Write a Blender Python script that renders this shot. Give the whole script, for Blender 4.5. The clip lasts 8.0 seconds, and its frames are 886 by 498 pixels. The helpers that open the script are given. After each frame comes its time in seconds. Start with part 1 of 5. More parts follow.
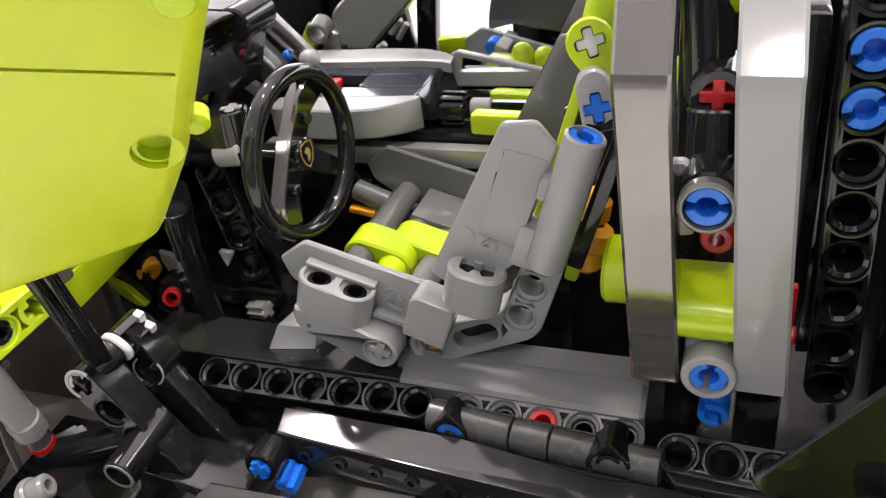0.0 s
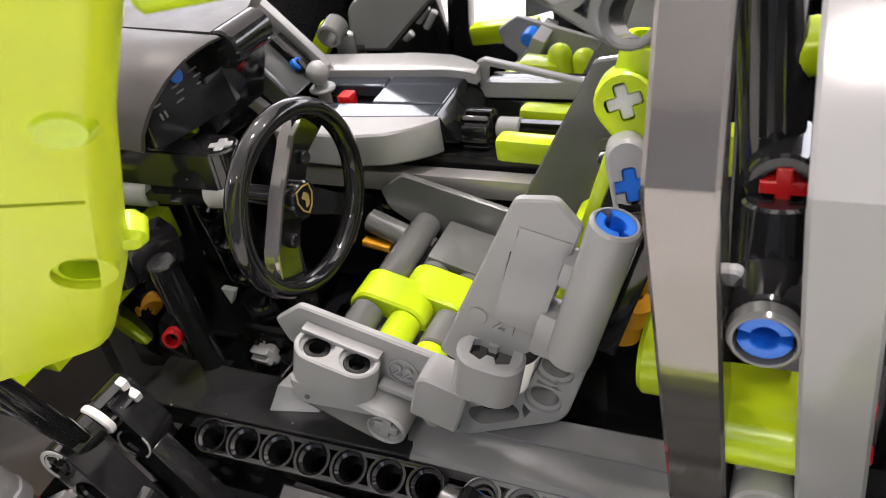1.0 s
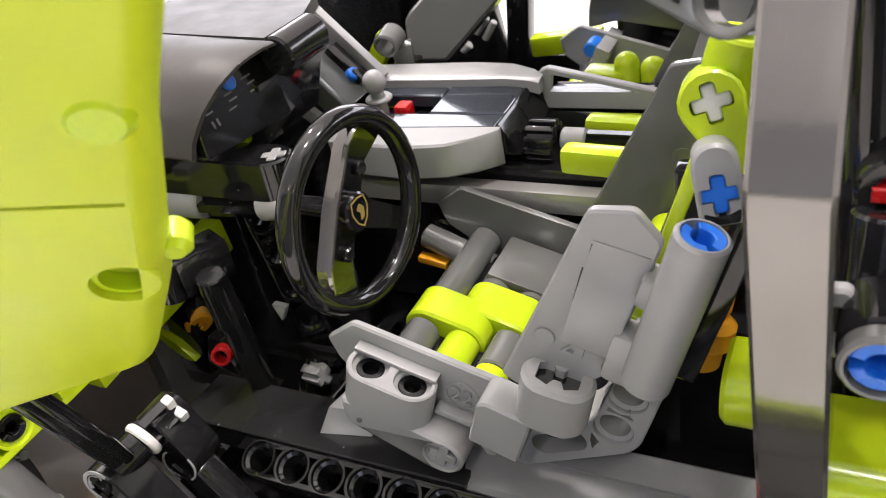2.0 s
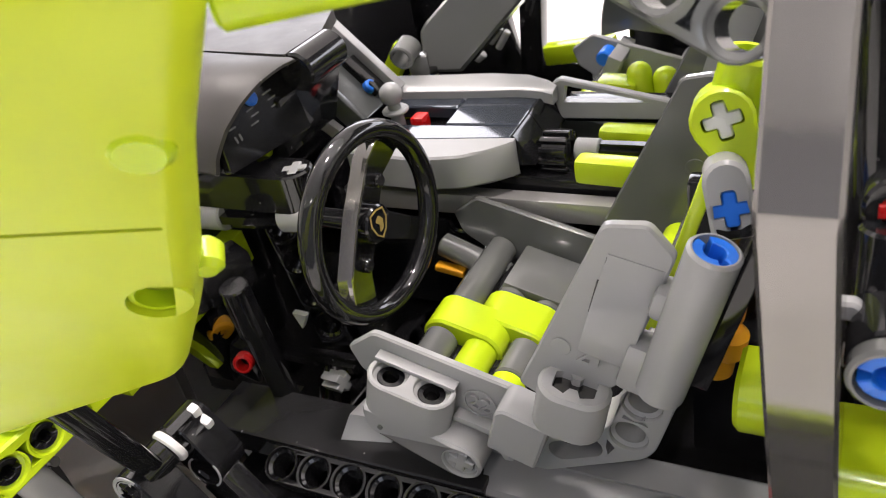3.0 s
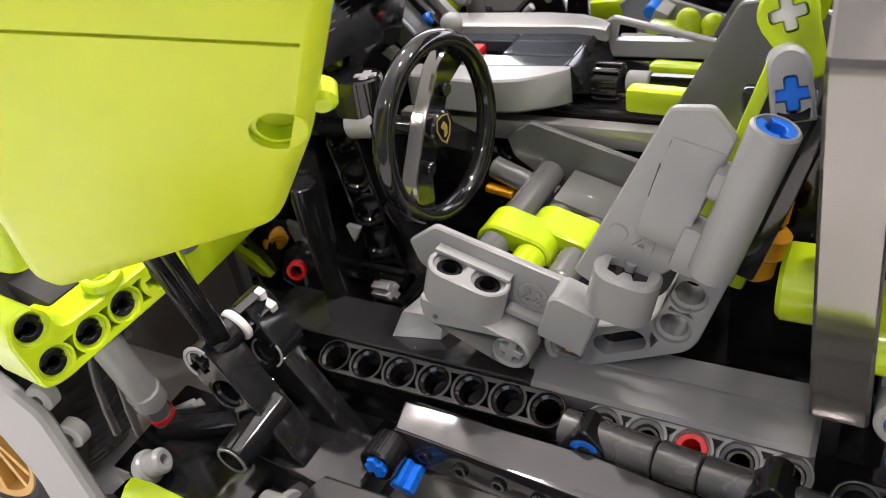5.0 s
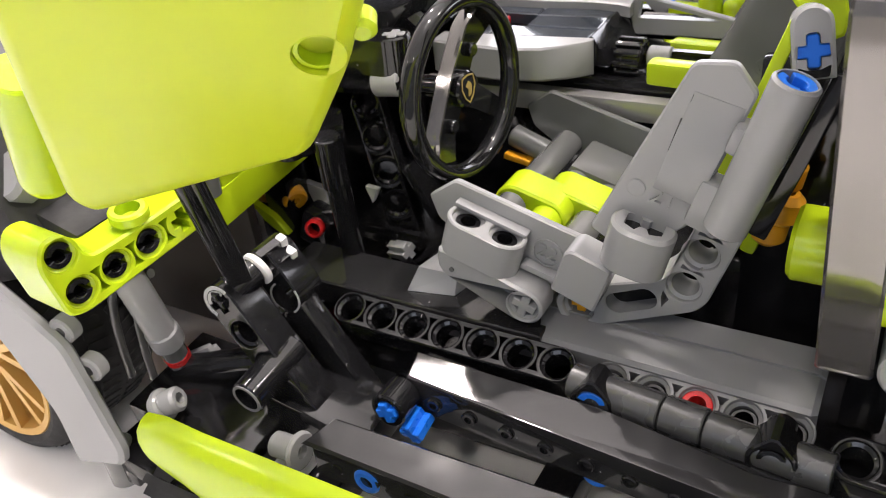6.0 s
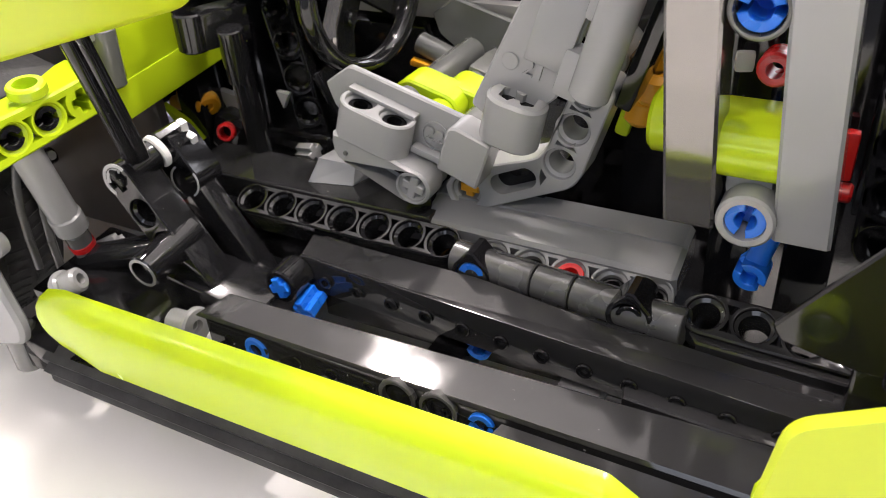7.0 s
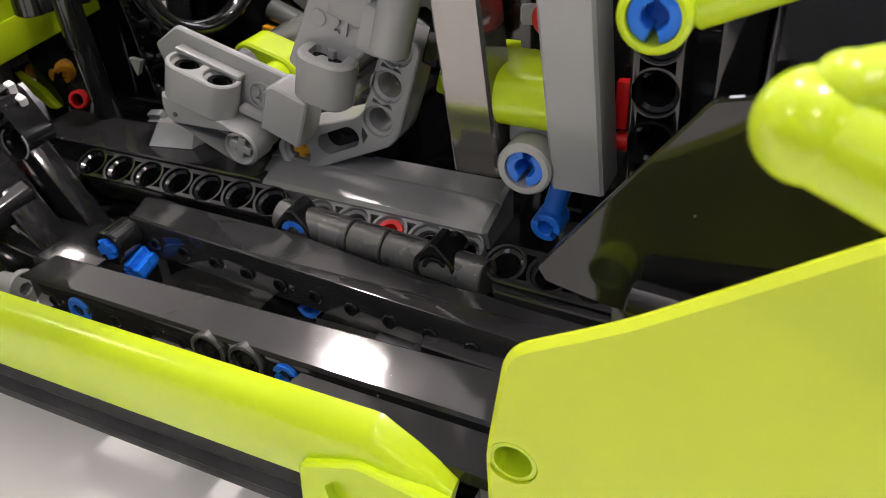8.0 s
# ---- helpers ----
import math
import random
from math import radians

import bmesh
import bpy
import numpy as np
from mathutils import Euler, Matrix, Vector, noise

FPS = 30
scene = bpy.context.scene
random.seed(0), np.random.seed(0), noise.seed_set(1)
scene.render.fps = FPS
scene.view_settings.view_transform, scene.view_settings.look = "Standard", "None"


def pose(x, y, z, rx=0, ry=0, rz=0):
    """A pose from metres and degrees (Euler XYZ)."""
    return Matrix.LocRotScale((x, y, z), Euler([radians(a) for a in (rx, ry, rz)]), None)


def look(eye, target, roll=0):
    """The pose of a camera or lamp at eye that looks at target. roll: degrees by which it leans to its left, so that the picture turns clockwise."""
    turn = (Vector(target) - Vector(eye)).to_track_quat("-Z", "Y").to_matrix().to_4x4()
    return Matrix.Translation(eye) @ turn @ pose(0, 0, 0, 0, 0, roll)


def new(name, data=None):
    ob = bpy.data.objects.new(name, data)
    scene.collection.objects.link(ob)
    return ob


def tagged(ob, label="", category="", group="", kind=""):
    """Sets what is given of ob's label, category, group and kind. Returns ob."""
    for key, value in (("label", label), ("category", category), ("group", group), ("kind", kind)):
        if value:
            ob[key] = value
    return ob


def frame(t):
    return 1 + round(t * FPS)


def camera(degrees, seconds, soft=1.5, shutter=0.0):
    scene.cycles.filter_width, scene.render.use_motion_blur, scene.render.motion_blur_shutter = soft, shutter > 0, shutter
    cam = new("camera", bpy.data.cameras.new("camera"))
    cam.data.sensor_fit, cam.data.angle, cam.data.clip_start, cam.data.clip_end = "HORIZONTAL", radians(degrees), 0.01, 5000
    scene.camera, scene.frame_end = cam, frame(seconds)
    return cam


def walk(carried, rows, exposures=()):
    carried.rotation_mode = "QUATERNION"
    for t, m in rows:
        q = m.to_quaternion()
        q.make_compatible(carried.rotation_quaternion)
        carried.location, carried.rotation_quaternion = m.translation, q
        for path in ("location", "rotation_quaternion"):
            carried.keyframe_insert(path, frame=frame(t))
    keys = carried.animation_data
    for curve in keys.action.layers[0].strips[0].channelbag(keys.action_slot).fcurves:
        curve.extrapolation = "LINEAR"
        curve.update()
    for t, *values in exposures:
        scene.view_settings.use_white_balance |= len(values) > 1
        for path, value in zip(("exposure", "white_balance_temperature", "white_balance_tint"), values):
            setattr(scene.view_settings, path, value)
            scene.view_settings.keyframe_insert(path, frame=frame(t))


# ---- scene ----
# Scale: one hole pitch of the model's beams is 8 mm. Plan in centimetres: x to the car's rear, y inwards, z up from the sill holes.
CM, LIFT = 0.01, 4.0  # the sill holes stand LIFT centimetres over the table


def W(p):
    return Vector((p[0] * CM, p[1] * CM, (p[2] + LIFT) * CM))


cam = camera(56.1, 8.0, soft=0.8)
cam.data.dof.use_dof, cam.data.dof.focus_distance, cam.data.dof.aperture_fstop = True, 0.138, 50.0
PATH = [
    (0, (10.566, -11.627, 11.312), (9.919, -10.041, 10.280), -7.1),
    (0.2, (10.195, -10.896, 11.649), (9.496, -9.356, 10.582), -8.2),
    (0.5, (9.926, -10.002, 11.837), (9.195, -8.505, 10.731), -8.9),
    (0.7, (10.143, -9.148, 11.621), (9.372, -7.683, 10.500), -9.9),
    (1, (10.365, -8.365, 11.980), (9.604, -6.908, 10.840), -10.1),
    (1.2, (10.472, -7.745, 11.852), (9.675, -6.298, 10.725), -10.6),
    (1.5, (10.090, -7.828, 11.412), (9.260, -6.384, 10.305), -11.1),
    (2, (9.846, -7.838, 11.425), (8.970, -6.400, 10.345), -11.6),
    (3.5, (9.925, -8.153, 11.888), (9.018, -6.731, 10.813), -12.6),
    (4, (9.921, -8.483, 11.799), (9.004, -7.069, 10.722), -12.5),
    (4.5, (9.838, -9.494, 11.492), (8.923, -8.080, 10.413), -11.2),
    (5, (9.703, -10.165, 10.940), (8.787, -8.748, 9.868), -9.4),
    (5.2, (9.616, -10.700, 10.765), (8.706, -9.275, 9.697), -8.4),
    (6.3, (9.940, -11.357, 10.043), (9.022, -9.938, 8.974), -6.2),
    (6.5, (10.195, -11.713, 9.715), (9.304, -10.288, 8.630), -5.6),
    (6.8, (11.331, -11.757, 9.267), (10.450, -10.328, 8.180), -5.3),
    (7, (11.769, -11.913, 8.893), (10.925, -10.470, 7.795), -4.4),
    (7.2, (12.278, -11.850, 9.091), (11.461, -10.411, 7.968), -4.4),
    (7.5, (12.930, -11.693, 8.629), (12.138, -10.229, 7.520), -3.7),
    (7.8, (13.773, -11.724, 8.236), (12.999, -10.237, 7.145), -3.0),
    (8, (14.356, -11.224, 8.338), (13.600, -9.751, 7.216), -3.3),
]
walk(cam, [(t, look(W(e), W(a), r)) for t, e, a, r in PATH], exposures=[(t, e, 6500, 17) for t, e in ((0.0, -0.12), (0.5, -0.16), (1.0, -0.10), (2.0, -0.08), (3.5, -0.18), (4.5, -0.15), (6.5, 0.05), (7.0, 0.1), (7.5, 0.03), (8.0, -0.45))])

# ---- world and light ----
world = bpy.data.worlds.new("world")
scene.world = world
world.use_nodes = True
sky = world.node_tree.nodes.new("ShaderNodeTexSky")
sky.sky_type, sky.sun_disc, sky.sun_elevation, sky.sun_rotation = "NISHITA", False, radians(40), radians(60)
world.node_tree.links.new(sky.outputs[0], world.node_tree.nodes["Background"].inputs[0])
world.node_tree.nodes["Background"].inputs[1].default_value = 0.08


def area_light(name, place, target, sx, sy, watts, colour):
    data = bpy.data.lights.new(name, "AREA")
    data.shape, data.size, data.size_y, data.energy, data.color = "RECTANGLE", sx, sy, watts, colour
    ob = new(name, data)
    ob.matrix_world = look(place, target)
    return ob


# small staggered lamps, unseen, most added for brightness; far ones also brighten the ceiling
LAMPS = [(x, 0.85, 1.95, 0.14, 0.12) for x in (-3.45, -0.94, 1.57)] + [(x, -1.57, 1.95, 0.14, 0.12) for x in (-2.2, 0.25, 2.82)] + [(0.31, 0.1, 1.95, 0.14, 0.12)]
for lx, ly, lz, lw, ld in LAMPS:
    area_light("unseen_lamp_light", (lx, ly, lz - 0.012), (lx, ly, 0), lw, ld, 15 if ly < 0 else 27, (1.0, 0.935, 0.86))
    if ly > 0:
        area_light("unseen_lamp_light", (lx, ly, lz + 0.03), (lx, ly, 3), lw, ld, 34, (1.0, 0.955, 0.90))
# daylight through the windows
area_light("window_light", (0.3, -2.93, 1.55), (0.3, 0, 2.2), 1.9, 0.85, 12, (0.84, 0.92, 1.0))
for wx in (-1.25, 1.25):
    area_light("window_light", (wx, 1.68, 0.72), (wx, -1, 1.2), 2.1, 0.56, 26, (0.95, 0.97, 1.0))


# ---- materials ----
def plastic(name, colour, rough=0.22, metal=0.0, bump=0.012, grain=900.0, vary=0.06, spec=0.5, coat=0.0, dust=0.0, marks=1.5, wave=0.0):
    """Moulded plastic: slight colour drift, finger marks in the gloss, fine dust relief."""
    m = bpy.data.materials.new(name)
    m.use_nodes = True
    n, l = m.node_tree.nodes, m.node_tree.links
    b = n["Principled BSDF"]
    tc = n.new("ShaderNodeTexCoord")
    big, fine, smear = n.new("ShaderNodeTexNoise"), n.new("ShaderNodeTexNoise"), n.new("ShaderNodeTexNoise")
    big.inputs["Scale"].default_value, fine.inputs["Scale"].default_value, smear.inputs["Scale"].default_value = 60, grain, 140
    fine.inputs["Detail"].default_value, smear.inputs["Detail"].default_value = 4, 6
    for t in (big, fine, smear):
        l.new(tc.outputs["Object"], t.inputs["Vector"])
    mix = n.new("ShaderNodeMix")
    mix.data_type = "RGBA"
    dark = tuple(c * (1 - vary) for c in colour)
    light = tuple(min(1, c * (1 + vary)) for c in colour)
    mix.inputs["A"].default_value, mix.inputs["B"].default_value = (*dark, 1), (*light, 1)
    l.new(big.outputs["Fac"], mix.inputs["Factor"])
    top = mix.outputs["Result"]
    if dust:
        speck, cut, over = n.new("ShaderNodeTexNoise"), n.new("ShaderNodeMapRange"), n.new("ShaderNodeMix")
        speck.inputs["Scale"].default_value, speck.inputs["Detail"].default_value = 700, 2
        cut.inputs["From Min"].default_value, cut.inputs["From Max"].default_value = 0.76, 0.8
        cut.inputs["To Max"].default_value = dust
        over.data_type = "RGBA"
        over.inputs["B"].default_value = (0.35, 0.35, 0.34, 1)
        l.new(tc.outputs["Object"], speck.inputs["Vector"])
        l.new(speck.outputs["Fac"], cut.inputs["Value"])
        l.new(cut.outputs["Result"], over.inputs["Factor"])
        l.new(top, over.inputs["A"])
        top = over.outputs["Result"]
    l.new(top, b.inputs["Base Color"])
    ramp = n.new("ShaderNodeMapRange")
    ramp.inputs["From Min"].default_value, ramp.inputs["From Max"].default_value = 0.35, 0.75
    ramp.inputs["To Min"].default_value, ramp.inputs["To Max"].default_value = rough, min(1, rough * marks + (0.02 if marks > 1.2 else 0.0))
    l.new(smear.outputs["Fac"], ramp.inputs["Value"])
    l.new(ramp.outputs["Result"], b.inputs["Roughness"])
    bm_ = n.new("ShaderNodeBump")
    bm_.inputs["Strength"].default_value, bm_.inputs["Distance"].default_value = bump, 0.0004
    l.new(fine.outputs["Fac"], bm_.inputs["Height"])
    l.new(bm_.outputs["Normal"], b.inputs["Normal"])
    if wave:  # slight unevenness of a large moulded face
        wn, wb = n.new("ShaderNodeTexNoise"), n.new("ShaderNodeBump")
        wn.inputs["Scale"].default_value, wn.inputs["Detail"].default_value = 75, 3
        wb.inputs["Strength"].default_value, wb.inputs["Distance"].default_value = wave, 0.002
        l.new(tc.outputs["Object"], wn.inputs["Vector"])
        l.new(wn.outputs["Fac"], wb.inputs["Height"])
        l.new(wb.outputs["Normal"], bm_.inputs["Normal"])
        l.new(wb.outputs["Normal"], b.inputs["Coat Normal"])
    b.inputs["Metallic"].default_value = metal
    b.inputs["Specular IOR Level"].default_value = spec
    b.inputs["Coat Weight"].default_value = coat
    return m


LIME = plastic("lime_plastic", (0.47, 0.63, 0.010), 0.17)
LIME_DULL = plastic("lime_panel_plastic", (0.52, 0.63, 0.012), 0.30)
GREY = plastic("light_grey_plastic", (0.30, 0.302, 0.305), 0.26, vary=0.015, marks=1.0)
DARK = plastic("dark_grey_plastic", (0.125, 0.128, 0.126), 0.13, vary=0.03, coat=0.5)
TITAN = plastic("titanium_grey_plastic", (0.24, 0.229, 0.22), 0.07, metal=0.75, vary=0.03, marks=1.3)
PEARL = plastic("pearl_dark_grey_plastic", (0.30, 0.295, 0.29), 0.13, metal=0.35, vary=0.03)
COVER = plastic("satin_cover_plastic", (0.05, 0.047, 0.045), 0.36, spec=0.3, dust=0.4, marks=1.3)
CHARCOAL = plastic("charcoal_plastic", (0.055, 0.060, 0.060), 0.16, vary=0.03)
PALE = plastic("glossy_light_grey_plastic", (0.33, 0.332, 0.335), 0.10, vary=0.015, marks=1.1)
BADGE = plastic("dull_gold_print", (0.30, 0.21, 0.06), 0.4, metal=0.2)
BLACK = plastic("black_plastic", (0.010, 0.010, 0.011), 0.07, spec=0.5, dust=0.6, marks=1.8)
WORN = plastic("worn_black_plastic", (0.02, 0.02, 0.021), 0.05, spec=0.5, dust=1.0, marks=1.9, wave=0.007)
GLOSS = plastic("glossy_black_plastic", (0.010, 0.010, 0.011), 0.06, spec=0.5, dust=0.5)
SATIN = plastic("satin_black_plastic", (0.05, 0.05, 0.051), 0.22, spec=1.0, dust=0.4)
SLATE = plastic("slate_grey_plastic", (0.20, 0.203, 0.208), 0.16, vary=0.02, dust=0.3, marks=1.2)
BLUE = plastic("blue_plastic", (0.010, 0.16, 0.72), 0.25)
RED = plastic("red_plastic", (0.60, 0.012, 0.012), 0.22)
ORANGE = plastic("orange_yellow_plastic", (0.72, 0.33, 0.012), 0.28)
WHITE = plastic("white_plastic", (0.72, 0.72, 0.71), 0.25)
GOLD = plastic("gold_plastic", (0.66, 0.40, 0.11), 0.35, metal=0.35)
RUBBER = plastic("tyre_rubber", (0.022, 0.022, 0.023), 0.62, bump=0.25)
STICKER = plastic("dark_glossy_tile", (0.035, 0.042, 0.055), 0.08, coat=0.5)
TABLE = plastic("white_table_laminate", (0.78, 0.77, 0.75), 0.35, grain=500, vary=0.02, bump=0.02)
# colour of the unseen south wall, darkened so glossy parts reflect less light
WALLB = plastic("dark_reflection_wall", (0.20, 0.22, 0.26), 0.8, grain=60, bump=0.2, vary=0.03)
WALLP = plastic("off_white_wall_paint", (0.80, 0.79, 0.77), 0.8, grain=60, bump=0.2, vary=0.03)
CEIL = plastic("white_ceiling_paint", (0.82, 0.82, 0.82), 0.85, grain=60, bump=0.2, vary=0.02)
FLOORM = plastic("grey_vinyl_floor", (0.55, 0.53, 0.50), 0.5, grain=40, vary=0.2)
METAL = plastic("steel", (0.5, 0.5, 0.5), 0.3, metal=1.0)
SHEEN = bpy.data.materials.new("lamp_diffuser")
SHEEN.use_nodes = True
SHEEN.node_tree.nodes["Principled BSDF"].inputs["Emission Color"].default_value = (1.0, 0.965, 0.92, 1)
SHEEN.node_tree.nodes["Principled BSDF"].inputs["Emission Strength"].default_value = 12.0

# ---- building helpers (centimetres) ----
ORIGIN = {}
FLIP = []  # holds a mirror matrix while the passenger's side is built


def thing(name, base, label, category, group="", kind=""):
    ob = new(name)
    ob.empty_display_size = 0.005
    if FLIP:
        base = FLIP[0] @ Vector(base)
    ob.location = W(base)
    ORIGIN[ob] = W(base)
    return tagged(ob, label, category, group, kind)


def part(name, bm, material, parent, label="", sharp=38):
    """One mesh under a thing or a part, from a bmesh in plan centimetres."""
    bmesh.ops.remove_doubles(bm, verts=bm.verts, dist=1e-4)
    if FLIP:
        bm.transform(FLIP[0])
    bmesh.ops.recalc_face_normals(bm, faces=bm.faces)
    o = ORIGIN[parent]
    bm.transform(Matrix.Translation(Vector((0, 0, LIFT * CM)) - o) @ Matrix.Scale(CM, 4))
    for f in bm.faces:
        f.smooth = True
    lim = radians(sharp)
    for e in bm.edges:
        e.smooth = len(e.link_faces) == 2 and e.calc_face_angle(0) < lim
    me = bpy.data.meshes.new(name)
    bm.to_mesh(me)
    bm.free()
    me.materials.append(material)
    ob = new(name, me)
    ob.parent = parent
    ORIGIN[ob] = o
    return tagged(ob, label)


def nb():
    return bmesh.new()


def basis(o, u, v):
    """Plane frame: origin o, first axis u, second axis near v, third u x v."""
    u = Vector(u).normalized()
    w = u.cross(Vector(v)).normalized()
    v = w.cross(u)
    m = Matrix((u, v, w)).transposed().to_4x4()
    m.translation = Vector(o)
    return m




def ring(r, n=20, cx=0.0, cy=0.0, a0=0.0):
    return [(cx + r * math.cos(a0 + 2 * math.pi * i / n), cy + r * math.sin(a0 + 2 * math.pi * i / n)) for i in range(n)]


def inset(pts, d):
    out = []
    k = len(pts)
    area = sum(pts[i][0] * pts[(i + 1) % k][1] - pts[(i + 1) % k][0] * pts[i][1] for i in range(k))
    s = 1 if area > 0 else -1
    for i in range(k):
        a, b, c = Vector(pts[i - 1]), Vector(pts[i]), Vector(pts[(i + 1) % k])
        e1, e2 = (b - a).normalized(), (c - b).normalized()
        n1, n2 = Vector((-e1.y, e1.x)) * s, Vector((-e2.y, e2.x)) * s
        nn = n1 + n2
        q = max(nn.length_squared, 0.6)
        out.append(tuple(b + nn * (2 * d / q)))
    return out


def rounded(pts, r, n=4):
    """Outline with its corners rounded; r one radius or one for each corner."""
    out = []
    k = len(pts)
    rs = r if isinstance(r, (list, tuple)) else [r] * k
    for i in range(k):
        a, b, c = Vector(pts[i - 1]), Vector(pts[i]), Vector(pts[(i + 1) % k])
        ri = min(rs[i], (a - b).length * 0.45, (c - b).length * 0.45)
        if ri <= 0:
            out.append(tuple(b))
            continue
        p, q = b + (a - b).normalized() * ri, b + (c - b).normalized() * ri
        for j in range(n + 1):
            t = j / n
            out.append(tuple(p * (1 - t) ** 2 + b * 2 * t * (1 - t) + q * t * t))
    return out


def plate(bm, outline, holes, m, th, ch=0.035, back=True, steps=(), pockets=(), soft=()):
    """A flat plate with real holes: w runs from 0 to th along the frame's third axis; outer edges chamfered."""
    caps = []
    inner = inset(outline, soft[-1][0]) if soft else inset(outline, ch) if ch else outline
    mouths = [ring(0.352, 24, *c) for c in steps]
    loops = [inner] + list(holes) + mouths + list(pockets)
    tmp = bmesh.new()
    for lp in loops:
        vs = [tmp.verts.new((x, y, 0)) for x, y in lp]
        for i in range(len(vs)):
            tmp.edges.new((vs[i - 1], vs[i]))
    bmesh.ops.triangle_fill(tmp, use_beauty=True, use_dissolve=False, edges=tmp.edges[:])
    tmp.verts.index_update()
    flat = [v.co.copy() for v in tmp.verts]
    tris = [[v.index for v in f.verts] for f in tmp.faces]
    tmp.free()
    for w in ((th, 0) if back else (th,)):
        vs = [bm.verts.new(m @ Vector((p.x, p.y, w))) for p in flat]
        for t in tris:
            bm.faces.new([vs[i] for i in t])

    def wall(a, wa, b, wb):
        va = [bm.verts.new(m @ Vector((x, y, wa))) for x, y in a]
        vb = [bm.verts.new(m @ Vector((x, y, wb))) for x, y in b]
        for i in range(len(va)):
            bm.faces.new((va[i - 1], va[i], vb[i], vb[i - 1]))
    if soft:  # rounded shoulder: rows of inset and height
        ways = [(inset(outline, d) if d else outline, w) for d, w in soft]
        wall(inner, 0, outline, soft[0][1])
        for (a, wa), (b, wb) in zip(ways, ways[1:]):
            wall(a, wa, b, wb)
    elif ch:
        wall(outline, ch, outline, th - ch)
        wall(outline, th - ch, inner, th)
        wall(outline, ch, inner, 0)
    else:
        wall(outline, 0, outline, th)
    for h in holes:
        wall(h, 0, h, th)
    for c in steps:  # counterbored pin hole
        prof = [(0.352, 0), (0.33, 0.006), (0.316, 0.03), (0.316, 0.08), (0.25, 0.12), (0.25, th - 0.12), (0.316, th - 0.08), (0.316, th - 0.03), (0.33, th - 0.006), (0.352, th)]
        for (r0, w0), (r1, w1) in zip(prof, prof[1:]):
            wall(ring(r0, 24, *c), w0, ring(r1, 24, *c), w1)
    for h in pockets:  # shallow recess on both faces
        deep = th * 0.45
        for w0, w1 in ((0, deep), (th, th - deep)):
            wall(h, w0, h, w1)
            bm.faces.new([bm.verts.new(m @ Vector((x, y, w1))) for x, y in h])
    return bm


def tube(bm, p0, p1, ro, ri=0.0, seg=24, ch=0.04, r1=None):
    """A round rod or hollow tube with chamfered ends."""
    p0, p1 = Vector(p0), Vector(p1)
    ax = (p1 - p0).normalized()
    side = Vector((0, 0, 1)) if abs(ax.z) < 0.8 else Vector((1, 0, 0))
    m = basis(p0, ax.cross(side), side - ax * side.dot(ax))
    m = Matrix((m.col[0].xyz, ax.cross(m.col[0].xyz), ax)).transposed().to_4x4()
    m.translation = p0
    ln, r1 = (p1 - p0).length, ro if r1 is None else r1
    prof = [(ro - ch, 0), (ro, ch), (r1, ln - ch), (r1 - ch, ln)]
    if ri:
        prof += [(ri, ln), (ri, 0)]
    rings = [[bm.verts.new(m @ Vector((x, y, z))) for x, y in ring(r, seg)] for r, z in prof]
    pairs = list(zip(rings, rings[1:]))
    if ri:
        pairs.append((rings[-1], rings[0]))
    for a, b in pairs:
        for i in range(seg):
            bm.faces.new((a[i - 1], a[i], b[i], b[i - 1]))
    if not ri:
        bm.faces.new(rings[0][::-1])
        bm.faces.new(rings[-1])
    return bm


def cross_outline(r=0.24, a=0.09):
    q = [(r, -a), (r, a), (a, a), (a, r), (-a, r), (-a, a), (-r, a), (-r, -a), (-a, -a), (-a, -r), (a, -r), (a, -a)]
    return q


def along(p0, p1, up=(0, 0, 1)):
    """Frame at p0 whose third axis points to p1."""
    ax = (Vector(p1) - Vector(p0)).normalized()
    u = Vector(up)
    if abs(ax.dot(u)) > 0.9:
        u = Vector((1, 0, 0))
    x = u.cross(ax).normalized()
    m = Matrix((x, ax.cross(x), ax)).transposed().to_4x4()
    m.translation = Vector(p0)
    return m


def axle(bm, p0, p1, r=0.24, up=(0, 0, 1), spin=0.0):
    c, s = math.cos(radians(spin)), math.sin(radians(spin))
    o = [(x * c - y * s, x * s + y * c) for x, y in cross_outline(r)]
    return plate(bm, o, [], along(p0, p1, up), (Vector(p1) - Vector(p0)).length, 0.02)


def pin(bm, p0, p1, r=0.235, spin=0.0):
    """Friction pin: slotted hollow end at p1."""
    m = along(p0, p1)
    ln = (Vector(p1) - Vector(p0)).length
    for k in (0, 1):
        arc = []
        a = [radians(spin + 16 + 180 * k + 148 * i / 9) for i in range(10)]
        arc += [(r * math.cos(t), r * math.sin(t)) for t in a]
        arc += [(r * 0.52 * math.cos(t), r * 0.52 * math.sin(t)) for t in a[::-1]]
        plate(bm, arc, [], m, ln, 0.015)
    tube(bm, p0, Vector(p0) + (Vector(p1) - Vector(p0)) * 0.45, r * 0.97, seg=16)
    return bm


